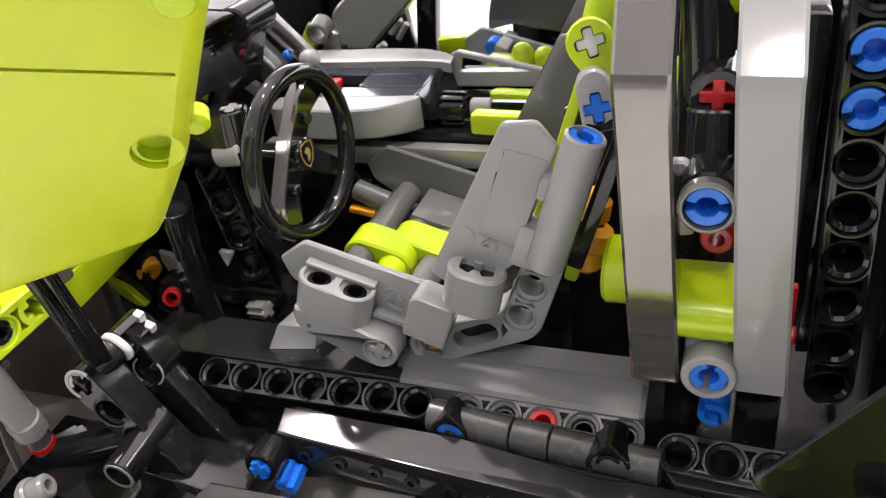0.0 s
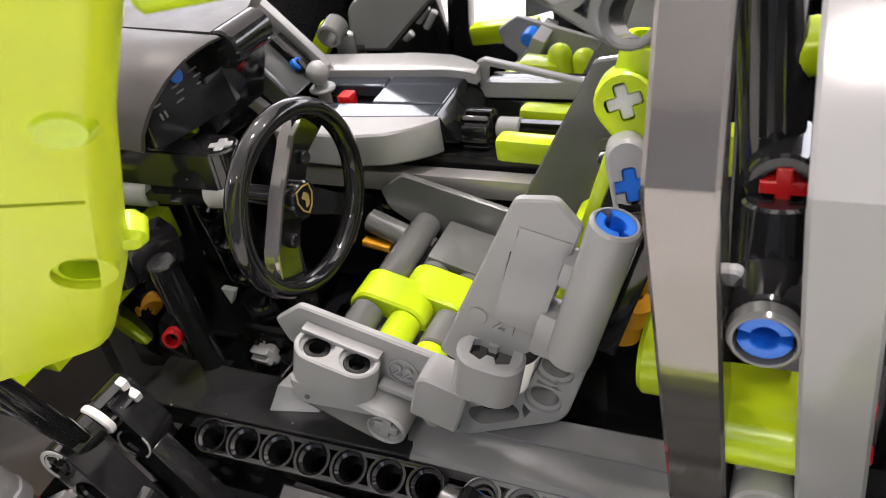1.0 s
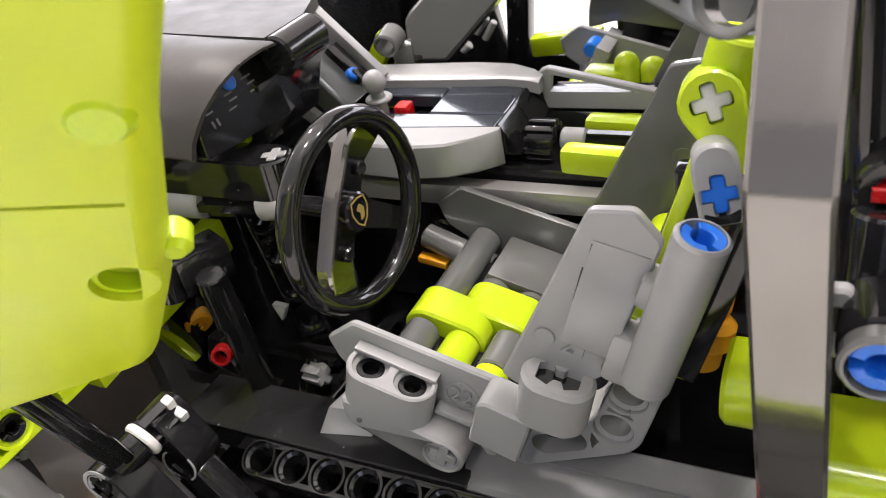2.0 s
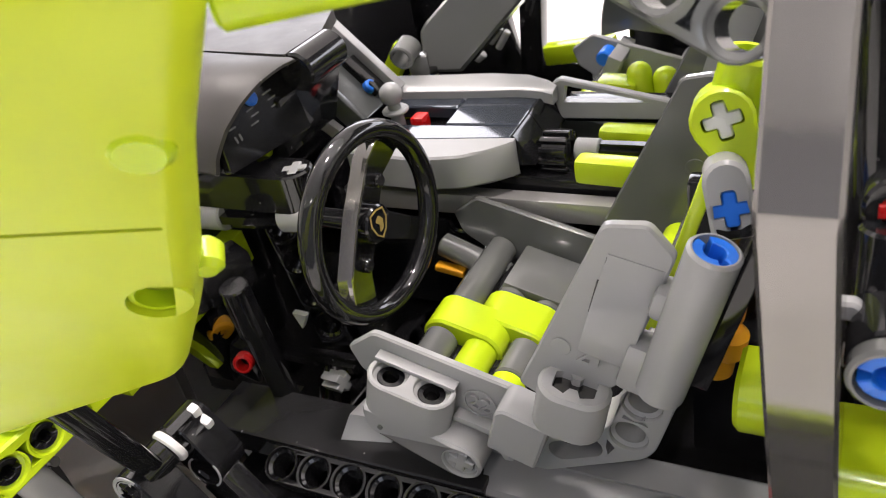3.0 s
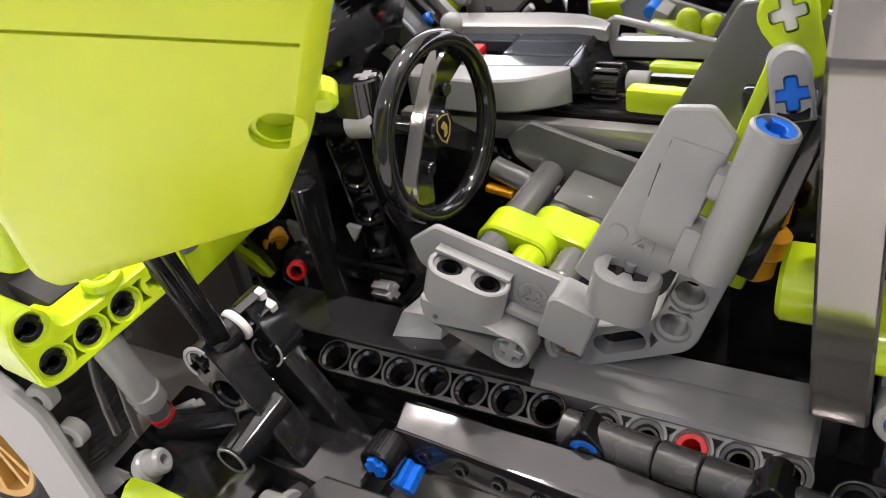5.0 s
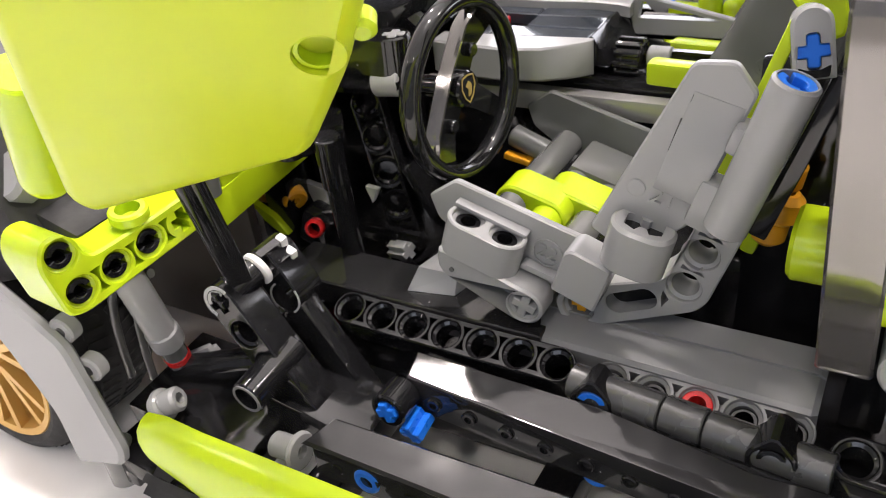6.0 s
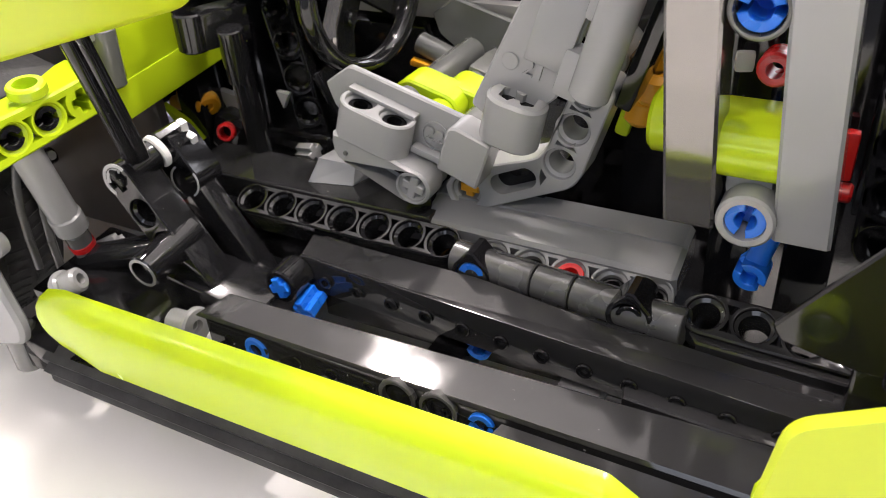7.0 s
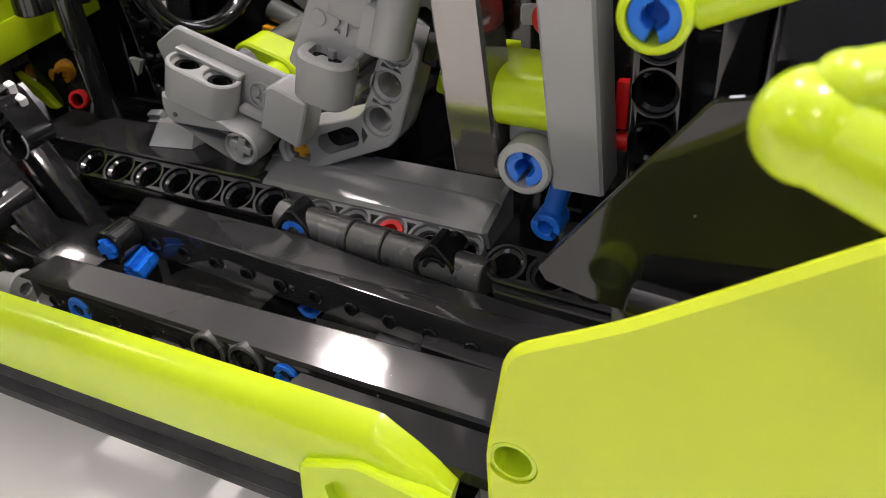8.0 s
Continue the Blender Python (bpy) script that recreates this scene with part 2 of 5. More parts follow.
def block(bm, centre, size, m=None, bevel=0.05, seg=2):
    """A bevelled box; m turns it about its centre."""
    made = bmesh.ops.create_cube(bm, size=1.0)["verts"]
    es = list({e for v in made for e in v.link_edges})
    for v in made:
        v.co = Vector((v.co.x * size[0], v.co.y * size[1], v.co.z * size[2]))
    if bevel:
        res = bmesh.ops.bevel(bm, geom=es, offset=bevel, segments=seg, profile=0.6, affect="EDGES", clamp_overlap=True)
        made = list({v for f in res["faces"] for v in f.verts} | {v for v in made if v.is_valid})
    t = Matrix.Translation(Vector(centre)) @ (m or Matrix())
    bmesh.ops.transform(bm, matrix=t, verts=made)
    return bm


def turn(rx=0, ry=0, rz=0):
    return Euler((radians(rx), radians(ry), radians(rz))).to_matrix().to_4x4()


def loft(bm, rows, closed=True, caps=True):
    """Skin over rows of points, each row a ring (closed) or an open line."""
    vs = [[bm.verts.new(p) for p in r] for r in rows]
    for a, b in zip(vs, vs[1:]):
        for i in range(0 if closed else 1, len(a)):
            bm.faces.new((a[i - 1], a[i], b[i], b[i - 1]))
    if caps and closed:
        bm.faces.new(vs[0][::-1])
        bm.faces.new(vs[-1])
    return bm


def hourglass(u, r=0.375, h=0.25, pitch=0.8):
    ts = (-1, -0.66, -0.33, 0, 0.33, 0.66, 1)
    left = [(u + math.sqrt(r * r - (t * h) ** 2), t * h) for t in ts]
    right = [(u + pitch - math.sqrt(r * r - (t * h) ** 2), t * h) for t in ts]
    return right + left[::-1]


def beam(parent, name, first, last, n, axis, material, label="", width=0.74, th=0.78, webs=True, crosses=()):
    """A straight studless beam with n holes from first to last; axis: the way in which the holes' near ends face."""
    first, last = Vector(first), Vector(last)
    u = (last - first).normalized()
    w = Vector(axis).normalized()
    w = (w - u * w.dot(u)).normalized()
    m = Matrix((u, w.cross(u), w)).transposed().to_4x4()
    m.translation = first - w * th
    L, r = (last - first).length, width / 2
    pitch = L / max(1, n - 1)
    out = [(r * math.cos(t), r * math.sin(t)) for t in [radians(90 + 18 * i) for i in range(11)]]
    out += [(L + r * math.cos(t), r * math.sin(t)) for t in [radians(-90 + 18 * i) for i in range(11)]]
    holes = [[(x + i * pitch, y) for x, y in cross_outline(0.25, 0.1)] for i in crosses]
    steps = [(i * pitch, 0) for i in range(n) if i not in crosses]
    pk = [hourglass(i * pitch, 0.385 * pitch / 0.8, pitch=pitch) for i in range(n - 1)] if webs else []
    bm = plate(nb(), out, holes, m, th, 0.03, steps=steps, pockets=pk)
    return part(name, bm, material, parent, label)


def hub(bm, p0, p1, ro=0.36, ri=0.245):
    return tube(bm, p0, p1, ro, ri, 24, 0.03)


def facing(o, u, n, th):
    """Plate frame whose face at th lies in the plane through o with normal n; u the first axis."""
    n, u = Vector(n).normalized(), Vector(u)
    u = (u - n * u.dot(n)).normalized()
    m = Matrix((u, n.cross(u), n)).transposed().to_4x4()
    m.translation = Vector(o) - n * th
    return m


def flat(m, pts):
    """Points of space in a plate frame's two axes."""
    i = m.inverted()
    return [tuple((i @ Vector(p)).xy) for p in pts]


def side(parent, name, outline, y, th, material, label="", holes=(), ch=0.035, rim=True):
    """An upright plate along the car: outline in x and z, its near face at y; round holes (x, z) with rims."""
    m = facing((0, y, 0), (1, 0, 0), (0, -1, 0), th)
    bm = nb()
    plate(bm, outline, [], m, th, ch, steps=list(holes))
    return part(name, bm, material, parent, label)


def flatplate(parent, name, outline, z, th, material, label="", ch=0.03):
    """A level plate: outline in x and y, top at z."""
    bm = plate(nb(), outline, [], facing((0, 0, z), (1, 0, 0), (0, 0, 1), th), th, ch)
    return part(name, bm, material, parent, label)


def lettering(name, text, at, along_, size, depth, material, parent):
    """Moulded characters on an upright face that looks outwards: at their middle, along_ the way they run."""
    data = bpy.data.curves.new(name, "FONT")
    data.body, data.size, data.extrude, data.align_x, data.align_y = text, size, depth / 2, "CENTER", "CENTER"
    ob = new(name, data)
    bm = nb()
    bm.from_mesh(ob.to_mesh())
    bpy.data.objects.remove(ob)
    bm.transform(facing(at, along_, (0, -1, 0), 0))
    return part(name, bm, material, parent)


# ---- the room round the table ----
def room():
    def box(name, centre, size, material, label, kind="structure"):
        bm = nb()
        bmesh.ops.create_cube(bm, size=1.0)
        bmesh.ops.scale(bm, vec=size, verts=bm.verts)
        bmesh.ops.translate(bm, vec=centre, verts=bm.verts)
        me = bpy.data.meshes.new(name)
        bm.to_mesh(me)
        bm.free()
        me.materials.append(material)
        return tagged(new(name, me), label, name.split("_")[0], "", kind)
    box("floor", (0, -0.63, -0.775), (9.2, 4.94, 0.05), FLOORM, "grey vinyl floor of the room")
    box("ceiling", (0, -0.63, 3.05), (9.2, 4.94, 0.1), CEIL, "white painted ceiling of the room")
    for nm, c, s in (("wall_south", (0, -3.05, 0.18), (9.2, 0.1, 1.86)), ("wall_south", (0, -3.05, 2.5), (9.2, 0.1, 1.0)), ("wall_south", (-2.65, -3.05, 1.555), (3.9, 0.1, 0.89)), ("wall_south", (2.95, -3.05, 1.555), (3.3, 0.1, 0.89)), ("wall_east", (4.55, -0.64, 1.125), (0.1, 4.72, 3.75)), ("wall_west", (-4.55, -0.64, 1.125), (0.1, 4.72, 3.75)),
                     ("wall_north", (0, 1.78, -0.2), (9.2, 0.12, 1.1)), ("wall_north", (0, 1.78, 2.03), (9.2, 0.12, 1.94)),
                     ("wall_north", (0, 1.78, 0.705), (0.3, 0.12, 0.71)), ("wall_north", (-3.5, 1.78, 0.705), (2.2, 0.12, 0.71)), ("wall_north", (3.5, 1.78, 0.705), (2.2, 0.12, 0.71))):
        box(nm, c, s, WALLB if nm == "wall_south" else WALLP, "unseen blue-grey room wall, darkened to dim reflections" if nm == "wall_south" else "off-white painted room wall")
    for k, wx in enumerate((-1.275, 1.275)):
        w = thing("window_%d" % (k + 1), cm_of(wx, 1.78, 0.35), "white framed window in the room wall", "window", "", "structure")
        for c, s in (((wx, 1.74, 0.38), (2.24, 0.08, 0.06)), ((wx, 1.74, 1.03), (2.24, 0.08, 0.06)), ((wx - 1.09, 1.74, 0.705), (0.06, 0.08, 0.59)), ((wx + 1.09, 1.74, 0.705), (0.06, 0.08, 0.59)), ((wx, 1.74, 0.705), (0.05, 0.08, 0.59))):
            part("window_frame", block(nb(), cm_of(*c), (s[0] * 100, s[1] * 100, s[2] * 100), None, 0.5), WHITE, w)


def cm_of(x, y, z):
    """Metres over the table top to plan centimetres."""
    return (x / CM, y / CM, z / CM - LIFT)


def table():
    t = thing("table", cm_of(0, 0.1, -0.75), "white laminate table under the toy car", "table")
    bm = nb()
    block(bm, cm_of(0, 0.1, -0.015), (150, 80, 3.0), None, 0.3)
    part("tabletop", bm, TABLE, t)
    for sx in (-1, 1):
        for sy in (-1, 1):
            bm = tube(nb(), cm_of(sx * 0.66, 0.1 + sy * 0.33, -0.75), cm_of(sx * 0.66, 0.1 + sy * 0.33, -0.03), 2.2, 0, 20, 0.1)
            part("leg", bm, METAL, t)


# housings for the unseen lamps that light the room
def unseen_lamps():
    for lx, ly, lz, lw, ld in LAMPS:
        t = thing("unseen_lamp", cm_of(lx, ly, lz), "small unseen white pendant lamp added for light, with glowing diffuser", "pendant lamp", "pendant lamps")
        bm = nb()
        block(bm, cm_of(lx, ly, lz + 0.012), (lw * 100 + 3, ld * 100 + 3, 2.0), None, 0.2)
        part("frame", bm, WHITE, t)
        bm = nb()
        block(bm, cm_of(lx, ly, lz - 0.003), (lw * 100 + 1, ld * 100 + 1, 0.6), None, 0.1)
        part("diffuser", bm, SHEEN, t)
        part("rod", tube(nb(), cm_of(lx, ly, lz + 0.02), cm_of(lx, ly, 3.0), 0.6, 0, 12, 0.05), WHITE, t)


# ---- the car: chassis and sill ----
def chassis():
    c = thing("car_chassis", (3, 7, -3.0), "black plastic floor frame of the toy car", "chassis")
    flatplate(c, "floor_pan", [(-2.0, -0.2), (14, -0.2), (14, 16.7), (-5.3, 16.7), (-5.3, 3.2), (-2.0, 3.2)], -1.3, 0.8, BLACK)
    bm = nb()
    block(bm, (-5.2, 10.0, 2.2), (0.5, 13.4, 9.0), None, 0.1)
    part("firewall", bm, BLACK, c)
    bm = nb()
    block(bm, (13.2, 8.2, 2.9), (0.6, 16, 8.4), None, 0.1)
    part("rear_bulkhead", bm, BLACK, c)
    bm = nb()
    block(bm, (4.5, 17.0, -0.2), (19, 0.8, 2.4), None, 0.1)
    part("far_sill", bm, BLACK, c)
    for x in (-3.5, 1.0, 5.2, 9.5):
        bm = nb()
        block(bm, (x, -2.2, -2.4), (0.8, 4.0, 0.78), None, 0.05)
        part("cross_beam", bm, BLACK, c)
    for x, y in ((-3.0, 1.0), (12.5, 1.0), (-3.0, 15.5), (12.5, 15.5)):
        bm = tube(nb(), (x, y, -LIFT), (x, y, -2.0), 0.5, 0, 20, 0.04)
        part("foot", bm, BLACK, c)


def sill():
    s = thing("door_sill", (5, -1.5, -2.0), "black plastic door sill of beams and tubes", "door sill")
    beam(s, "hole_beam", (0, 0, 0), (4.8, 0, 0), 7, (0, -0.45, 0.89), BLACK)
    # flat strip behind the beam
    flatplate(s, "floor_strip", [(-2.2, 0.36), (4.3, 0.38), (4.3, 1.7), (-2.2, 1.7)], 0.2, 0.6, WORN)
    # inner rail, a long beam that runs slightly outwards to the rear
    k = Vector((math.cos(radians(4.3)), -math.sin(radians(4.3)), 0))
    p = Vector((2.5, -1.28, -0.62))
    bm = nb()
    block(bm, tuple(p + k * 4.8 + Vector((0, 0.43, 0))), (10.2, 0.84, 0.8), turn(0, 0, -4.3), 0.03)
    part("inner_rail", bm, WORN, s)
    for i in range(12):
        q = p + k * (0.3 + 0.8 * i)
        part("stud", tube(nb(), q + Vector((0, 0.1, -0.05)), q + Vector((0, -0.06, -0.05)), 0.15, 0.08, 14, 0.02), BLACK, s)
    mt = facing((2.18, -1.26, -0.2), (1, -0.073, 0), (0.0, -0.16, 0.987), 0.12)
    part("inner_rail_cap", plate(nb(), flat(mt, [(2.06, -0.58, -0.1), (2.18, -1.26, -0.2), (12.2, -1.99, -0.32), (12.2, -1.2, -0.2), (9.7, -0.98, -0.2), (8.6, -1.02, -0.2), (7.7, -0.88, -0.18), (5.9, -0.64, -0.12)]), [], mt, 0.12, 0.055), WORN, s)
    p = Vector((1.55, -3.1, -1.10))
    k2 = Vector((1, -0.012, 0)).normalized()
    part("outer_rail", block(nb(), tuple(p + k2 * 4.9 + Vector((0, 0.40, -0.06))), (10.6, 0.8, 0.76), turn(0, 0, -0.7), 0.04), WORN, s)
    for i in range(10):
        q = p + k2 * (0.15 + 0.8 * i)
        part("stud", tube(nb(), q + Vector((0, 0.2, -0.05)), q + Vector((0, -0.04, -0.05)), 0.13, 0.07, 14, 0.02), BLACK, s)
    mt = facing((1.0, -3.15, -0.70), (1, -0.01, 0), (0.0, -0.15, 0.989), 0.12)
    part("outer_rail_cap", plate(nb(), flat(mt, [(1.25, -2.43, -0.59), (0.95, -3.15, -0.70), (11.6, -3.27, -0.72), (11.6, -2.25, -0.55)]), [], mt, 0.12, 0.055), WORN, s)
    flatplate(s, "outer_step", [(7.55, -3.28), (11.6, -3.36), (11.6, -4.15), (7.4, -4.0)], -0.80, 0.3, WORN)
    flatplate(s, "rear_step", [(8.95, -1.3), (12.0, -1.5), (12.0, -2.28), (9.15, -2.1)], -0.66, 0.4, WORN)
    # tubes joined by two teardrop hubs
    ty = lambda x: -0.2 - 0.1 * (x - 5.5)
    for x0, x1 in ((5.2, 6.93), (6.96, 7.7), (7.73, 9.75)):
        part("tube_connector", tube(nb(), (x0, ty(x0), -0.14), (x1, ty(x1), -0.14), 0.35, 0, 32, 0.025), SATIN, s)
    for hx, hz, fy, blue in ((5.72, -0.2, -0.62, True), (8.84, -0.05, -0.90, False)):
        drop = [(hx + 0.41 * math.cos(radians(t)), hz + 0.41 * math.sin(radians(t))) for t in range(150, 391, 15)] + [(hx + 0.06, hz + 0.54), (hx - 0.06, hz + 0.54)]
        h = side(s, "hub", drop, fy, 0.6, BLACK, holes=[(hx, hz)], ch=0.03)
        if blue:
            part("pin", pin(nb(), (hx, 0.1, hz), (hx, fy + 0.02, hz), 0.28), BLUE, h, "blue pin")
        else:
            part("pin", tube(nb(), (hx, 0.1, hz), (hx, fy + 0.05, hz), 0.243, 0.16, 20, 0.01), BLACK, h)
    # beam that goes on to the rear
    beam(s, "rear_beam", (10.0, -0.45, 0.15), (13.2, -0.62, 0.15), 5, (0, -0.45, 0.89), WORN, width=0.78)
    flatplate(s, "rear_lip", [(9.7, -0.5), (13.4, -0.7), (13.4, -1.1), (10.0, -0.95)], -0.12, 0.3, WORN)
    # small pins
    part("pin", tube(nb(), (2.35, -2.3, -1.18), (2.35, -3.16, -1.18), 0.28, 0.15, 24, 0.04), BLUE, s, "blue pin")
    part("pin", axle(nb(), (2.11, -1.2, -0.6), (2.11, -1.97, -0.6), 0.22, spin=20), BLUE, s, "blue cross pin")
    bm = tube(nb(), (2.11, -1.25, -0.6), (2.11, -1.9, -0.6), 0.38, 0.26, 24)
    part("bush", bm, BLACK, s)
    bm = axle(nb(), (2.52, -1.3, -1.0), (2.50, -1.82, -1.16), 0.25, spin=12)
    part("axle_pin", bm, BLUE, s, "blue axle pin")
    part("pin", pin(nb(), (5.85, -0.2, -1.85), (5.85, -0.75, -1.85), 0.26), BLUE, s, "blue pin")
    part("cross_block", block(nb(), (8.15, -0.95, -1.75), (0.8, 0.8, 0.4), None, 0.04), GREY, s, "light grey block")
    part("low_beam", block(nb(), (6.5, -0.1, -1.9), (9.0, 0.8, 0.8), None, 0.05), BLACK, s)
    bm = tube(nb(), (0.05, -3.0, -1.26), (0.60, -2.98, -1.24), 0.26, 0.12, 20)
    tube(bm, (0.60, -2.98, -1.24), (0.74, -2.98, -1.23), 0.40, 0.14, 26)
    part("bush", bm, GREY, s, "light grey bush")
    for rx in (5.55, 6.35):
        part("ring", tube(nb(), (rx, -2.9, -1.06), (rx, -3.26, -1.06), 0.37, 0.29, 28, 0.02), SATIN, s)
        part("ring", tube(nb(), (rx, -2.9, -1.06), (rx, -3.2, -1.06), 0.235, 0.16, 24, 0.02), BLACK, s)
    part("pin", pin(nb(), (7.15, -2.9, -1.1), (7.15, -3.25, -1.1), 0.24), BLUE, s, "blue pin")


def floor_slab():
    s = thing("sill_panel", (7, 1, -0.5), "smooth dark grey panel beside the driver seat", "panel")
    rows = []
    for x in (4.05, 4.15, 5.35, 5.6, 6.5, 9.0, 9.22, 9.32):
        e = 0.06 if x in (4.05, 9.32) else 0.0
        y0 = 0.22 + (x - 4.05) * -0.02 + 0.22
        rows.append([(x, y0 + 0.1 + e, -0.35), (x, y0 + e, 0.06), (x, y0 + 0.08 + e, 0.14 - e), (x, y0 + 0.75, 0.315 - e), (x, y0 + 0.757, 0.36 - e), (x, 1.66 - e, 0.46 - e), (x, 1.74 - e, 0.40 - e), (x, 1.74 - e, -0.35)])
    part("panel_shell", loft(nb(), rows), SLATE, s, "slate grey panel shell", sharp=9)
    tip = Vector((0, -0.45, 0.89)).normalized()
    beam(s, "hole_beam", (5.8, 0.12, -0.13), (9.0, 0.08, -0.13), 5, tuple(tip), SLATE, "slate grey beam with pins", webs=True)
    for hx in (5.8, 6.6, 7.4, 8.2, 9.0):
        red = hx == 7.4
        c = Vector((hx, 0.1, -0.13))
        part("pin", tube(nb(), c - tip * 0.7, c - tip * (0.06 if red else 0.2), 0.28 if red else 0.245, 0.17, 22, 0.02), RED if red else BLACK, s, "red pin" if red else "black pin")
    # light wedge under the front of the seat
    rows = [[(1.05, 0.75, 0.21), (2.1, 0.95, 0.21), (2.4, 2.2, 0.21), (1.4, 2.2, 0.21)], [(1.25, 1.0, 0.72), (2.1, 1.15, 0.62), (2.4, 2.1, 0.7), (1.5, 2.1, 0.75)]]
    part("wedge", loft(nb(), rows), GREY, s, "light grey wedge")


# ---- driver seat and its mirror twin ----
def seat(label, group="seats"):
    s = thing("bucket_seat", (4.5, 3.3, 0.3), label, "car seat", group)
    nrm = Vector((0.29, 0, 0.957))
    cush = rounded([(1.72, 2.54), (2.36, 2.97), (5.32, 2.10), (5.2, 0.9), (3.3, 1.0), (1.88, 2.04)], [0.08, 0.1, 0.05, 0.05, 0.05, 0.1])
    bolster = rounded([(5.17, 2.66), (6.80, 5.82), (7.42, 5.86), (7.76, 5.40), (6.85, 3.0), (5.9, 2.2)], [0.1, 0.12, 0.1, 0.1, 0.05, 0.05])
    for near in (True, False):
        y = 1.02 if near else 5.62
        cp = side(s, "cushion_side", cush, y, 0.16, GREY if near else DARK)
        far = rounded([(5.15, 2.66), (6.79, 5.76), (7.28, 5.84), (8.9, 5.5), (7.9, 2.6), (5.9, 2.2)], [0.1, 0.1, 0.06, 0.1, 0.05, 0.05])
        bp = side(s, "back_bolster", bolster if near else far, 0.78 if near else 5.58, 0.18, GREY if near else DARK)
        if not near:
            part("moulded_dot", tube(nb(), (7.0, 5.56, 4.0), (7.0, 5.6, 4.0), 0.2, 0.12, 20, 0.01), DARK, bp)
        sg = -1 if near else 1
        ya = (0.78, 5.76)[not near]
        # raised box on the bolster
        # raised box, flush at its upper end and swept outwards to a step at its lower end
        tl, tr, br, bl = (Vector(p) for p in ((6.84, 5.38), (7.62, 5.17), (7.04, 3.55), (6.34, 3.77)))
        rows = []
        for t, k in ((0, 0.015), (0.1, 0.02), (0.2, 0.035), (0.3, 0.07), (0.38, 0.12), (0.46, 0.165), (0.56, 0.19), (0.8, 0.22), (0.985, 0.25), (1.0, 0.235)):
            l, r = tl.lerp(bl, t), tr.lerp(br, t)
            e = (r - l).normalized() * 0.03
            rows.append([(l.x, ya - sg * 0.05, l.y), (l.x, ya + sg * (k - 0.02), l.y), (l.x + e.x, ya + sg * k, l.y + e.y), (r.x - e.x, ya + sg * k, r.y - e.y), (r.x, ya + sg * (k - 0.02), r.y), (r.x, ya - sg * 0.05, r.y)])
        bm = loft(nb(), rows)
        part("raised_box", bm, GREY, bp)
        if near:  # thin black blocks painted in as the dark of open slots beside the box
            for sx, sz, sl in ((6.60, 4.62, 0.62), (6.83, 5.22, 0.2)):
                part("slot", block(nb(), (sx, ya - 0.002, sz), (0.05, 0.02, sl), turn(0, 17, 0), 0), BLACK, bp)
        # moulded round mark, a disc and a plain bar
        fy, gy = (0.77, 0.74) if near else (5.91, 5.94)
        bm = tube(nb(), (6.0, fy, 3.6), (6.0, gy, 3.6), 0.16, 0, 20, 0.01)
        part("moulded_mark", bm, GREY, bp)
        if near:
            lettering("moulded_number", "21", (6.46, 0.765, 3.47), (0.957, 0, -0.29), 0.44, 0.09, GREY, bp)
        fy, gy = (1.01, 0.98) if near else (5.77, 5.80)
        part("moulded_mark", tube(nb(), (4.24, fy, 1.75), (4.24, gy, 1.75), 0.31, 0.27, 28, 0.005), GREY, cp)
        if near:
            lettering("moulded_number", "22", (4.24, 1.005, 1.75), (0.957, 0, -0.29), 0.42, 0.09, GREY, cp)
    # pod with two holes on the near side, under a ridge of the side panel
    bm = nb()
    block(bm, (3.17, 0.93, 2.36), (1.55, 0.26, 0.09), turn(0, 17, 0), 0.03)
    part("ridge", bm, GREY, s)
    beam(s, "hole_block", (2.79, 0.70, 2.43), (3.55, 0.70, 2.20), 2, nrm, GREY, width=0.84, th=0.80, webs=False)
    for hx, hz in ((2.79, 2.43), (3.55, 2.20)):
        c = Vector((hx, 0.70, hz))
        part("pin", tube(nb(), c - nrm * 0.6, c - nrm * 0.12, 0.243, 0.15, 20, 0.01), BLACK, s, "black pin")
    # lower arm with axle end
    arm = [(2.22, 1.80), (2.17, 1.6), (2.19, 1.36), (2.26, 1.24), (2.38, 1.15), (3.74, 0.50)] + [(3.98 + 0.40 * math.cos(radians(a)), 0.86 + 0.40 * math.sin(radians(a))) for a in range(-112, 75, 17)] + [(3.80, 1.32), (3.6, 1.40)]
    a = side(s, "lower_arm", arm, 0.34, 0.62, GREY, holes=[(3.98, 0.86)], ch=0.05)
    part("axle", axle(nb(), (3.98, 0.37, 0.86), (3.98, 5.9, 0.86), 0.24, spin=20), GREY, s, "light grey cross axle")
    part("axle_collar", tube(nb(), (3.98, 0.97, 0.86), (3.98, 1.3, 0.86), 0.34, 0.25, 24), GREY, s)
    part("moulded_dot", tube(nb(), (2.5, 0.3, 1.38), (2.5, 0.34, 1.38), 0.05, 0, 12, 0.005), DARK, a)
    part("ledge", block(nb(), (4.25, 0.90, 1.36), (1.0, 0.24, 0.14), turn(0, 16, 0), 0.03), GREY, s)
    side(s, "corner_block", rounded([(4.53, 1.36), (4.82, 2.24), (4.98, 2.30), (5.72, 2.02), (5.36, 1.05)], [0.05, 0.2, 0.1, 0.06, 0.05]), 0.42, 0.7, GREY, ch=0.04)
    # bent side beam
    lb = rounded([(4.30, 0.62), (4.45, 0.15), (4.95, 0.12), (7.02, 1.06), (7.22, 1.3), (7.85, 3.15), (7.15, 3.4), (6.45, 1.62), (4.6, 1.0)], [0.15, 0.25, 0.05, 0.2, 0.2, 0.2, 0.2, 0.3, 0.2], 5)
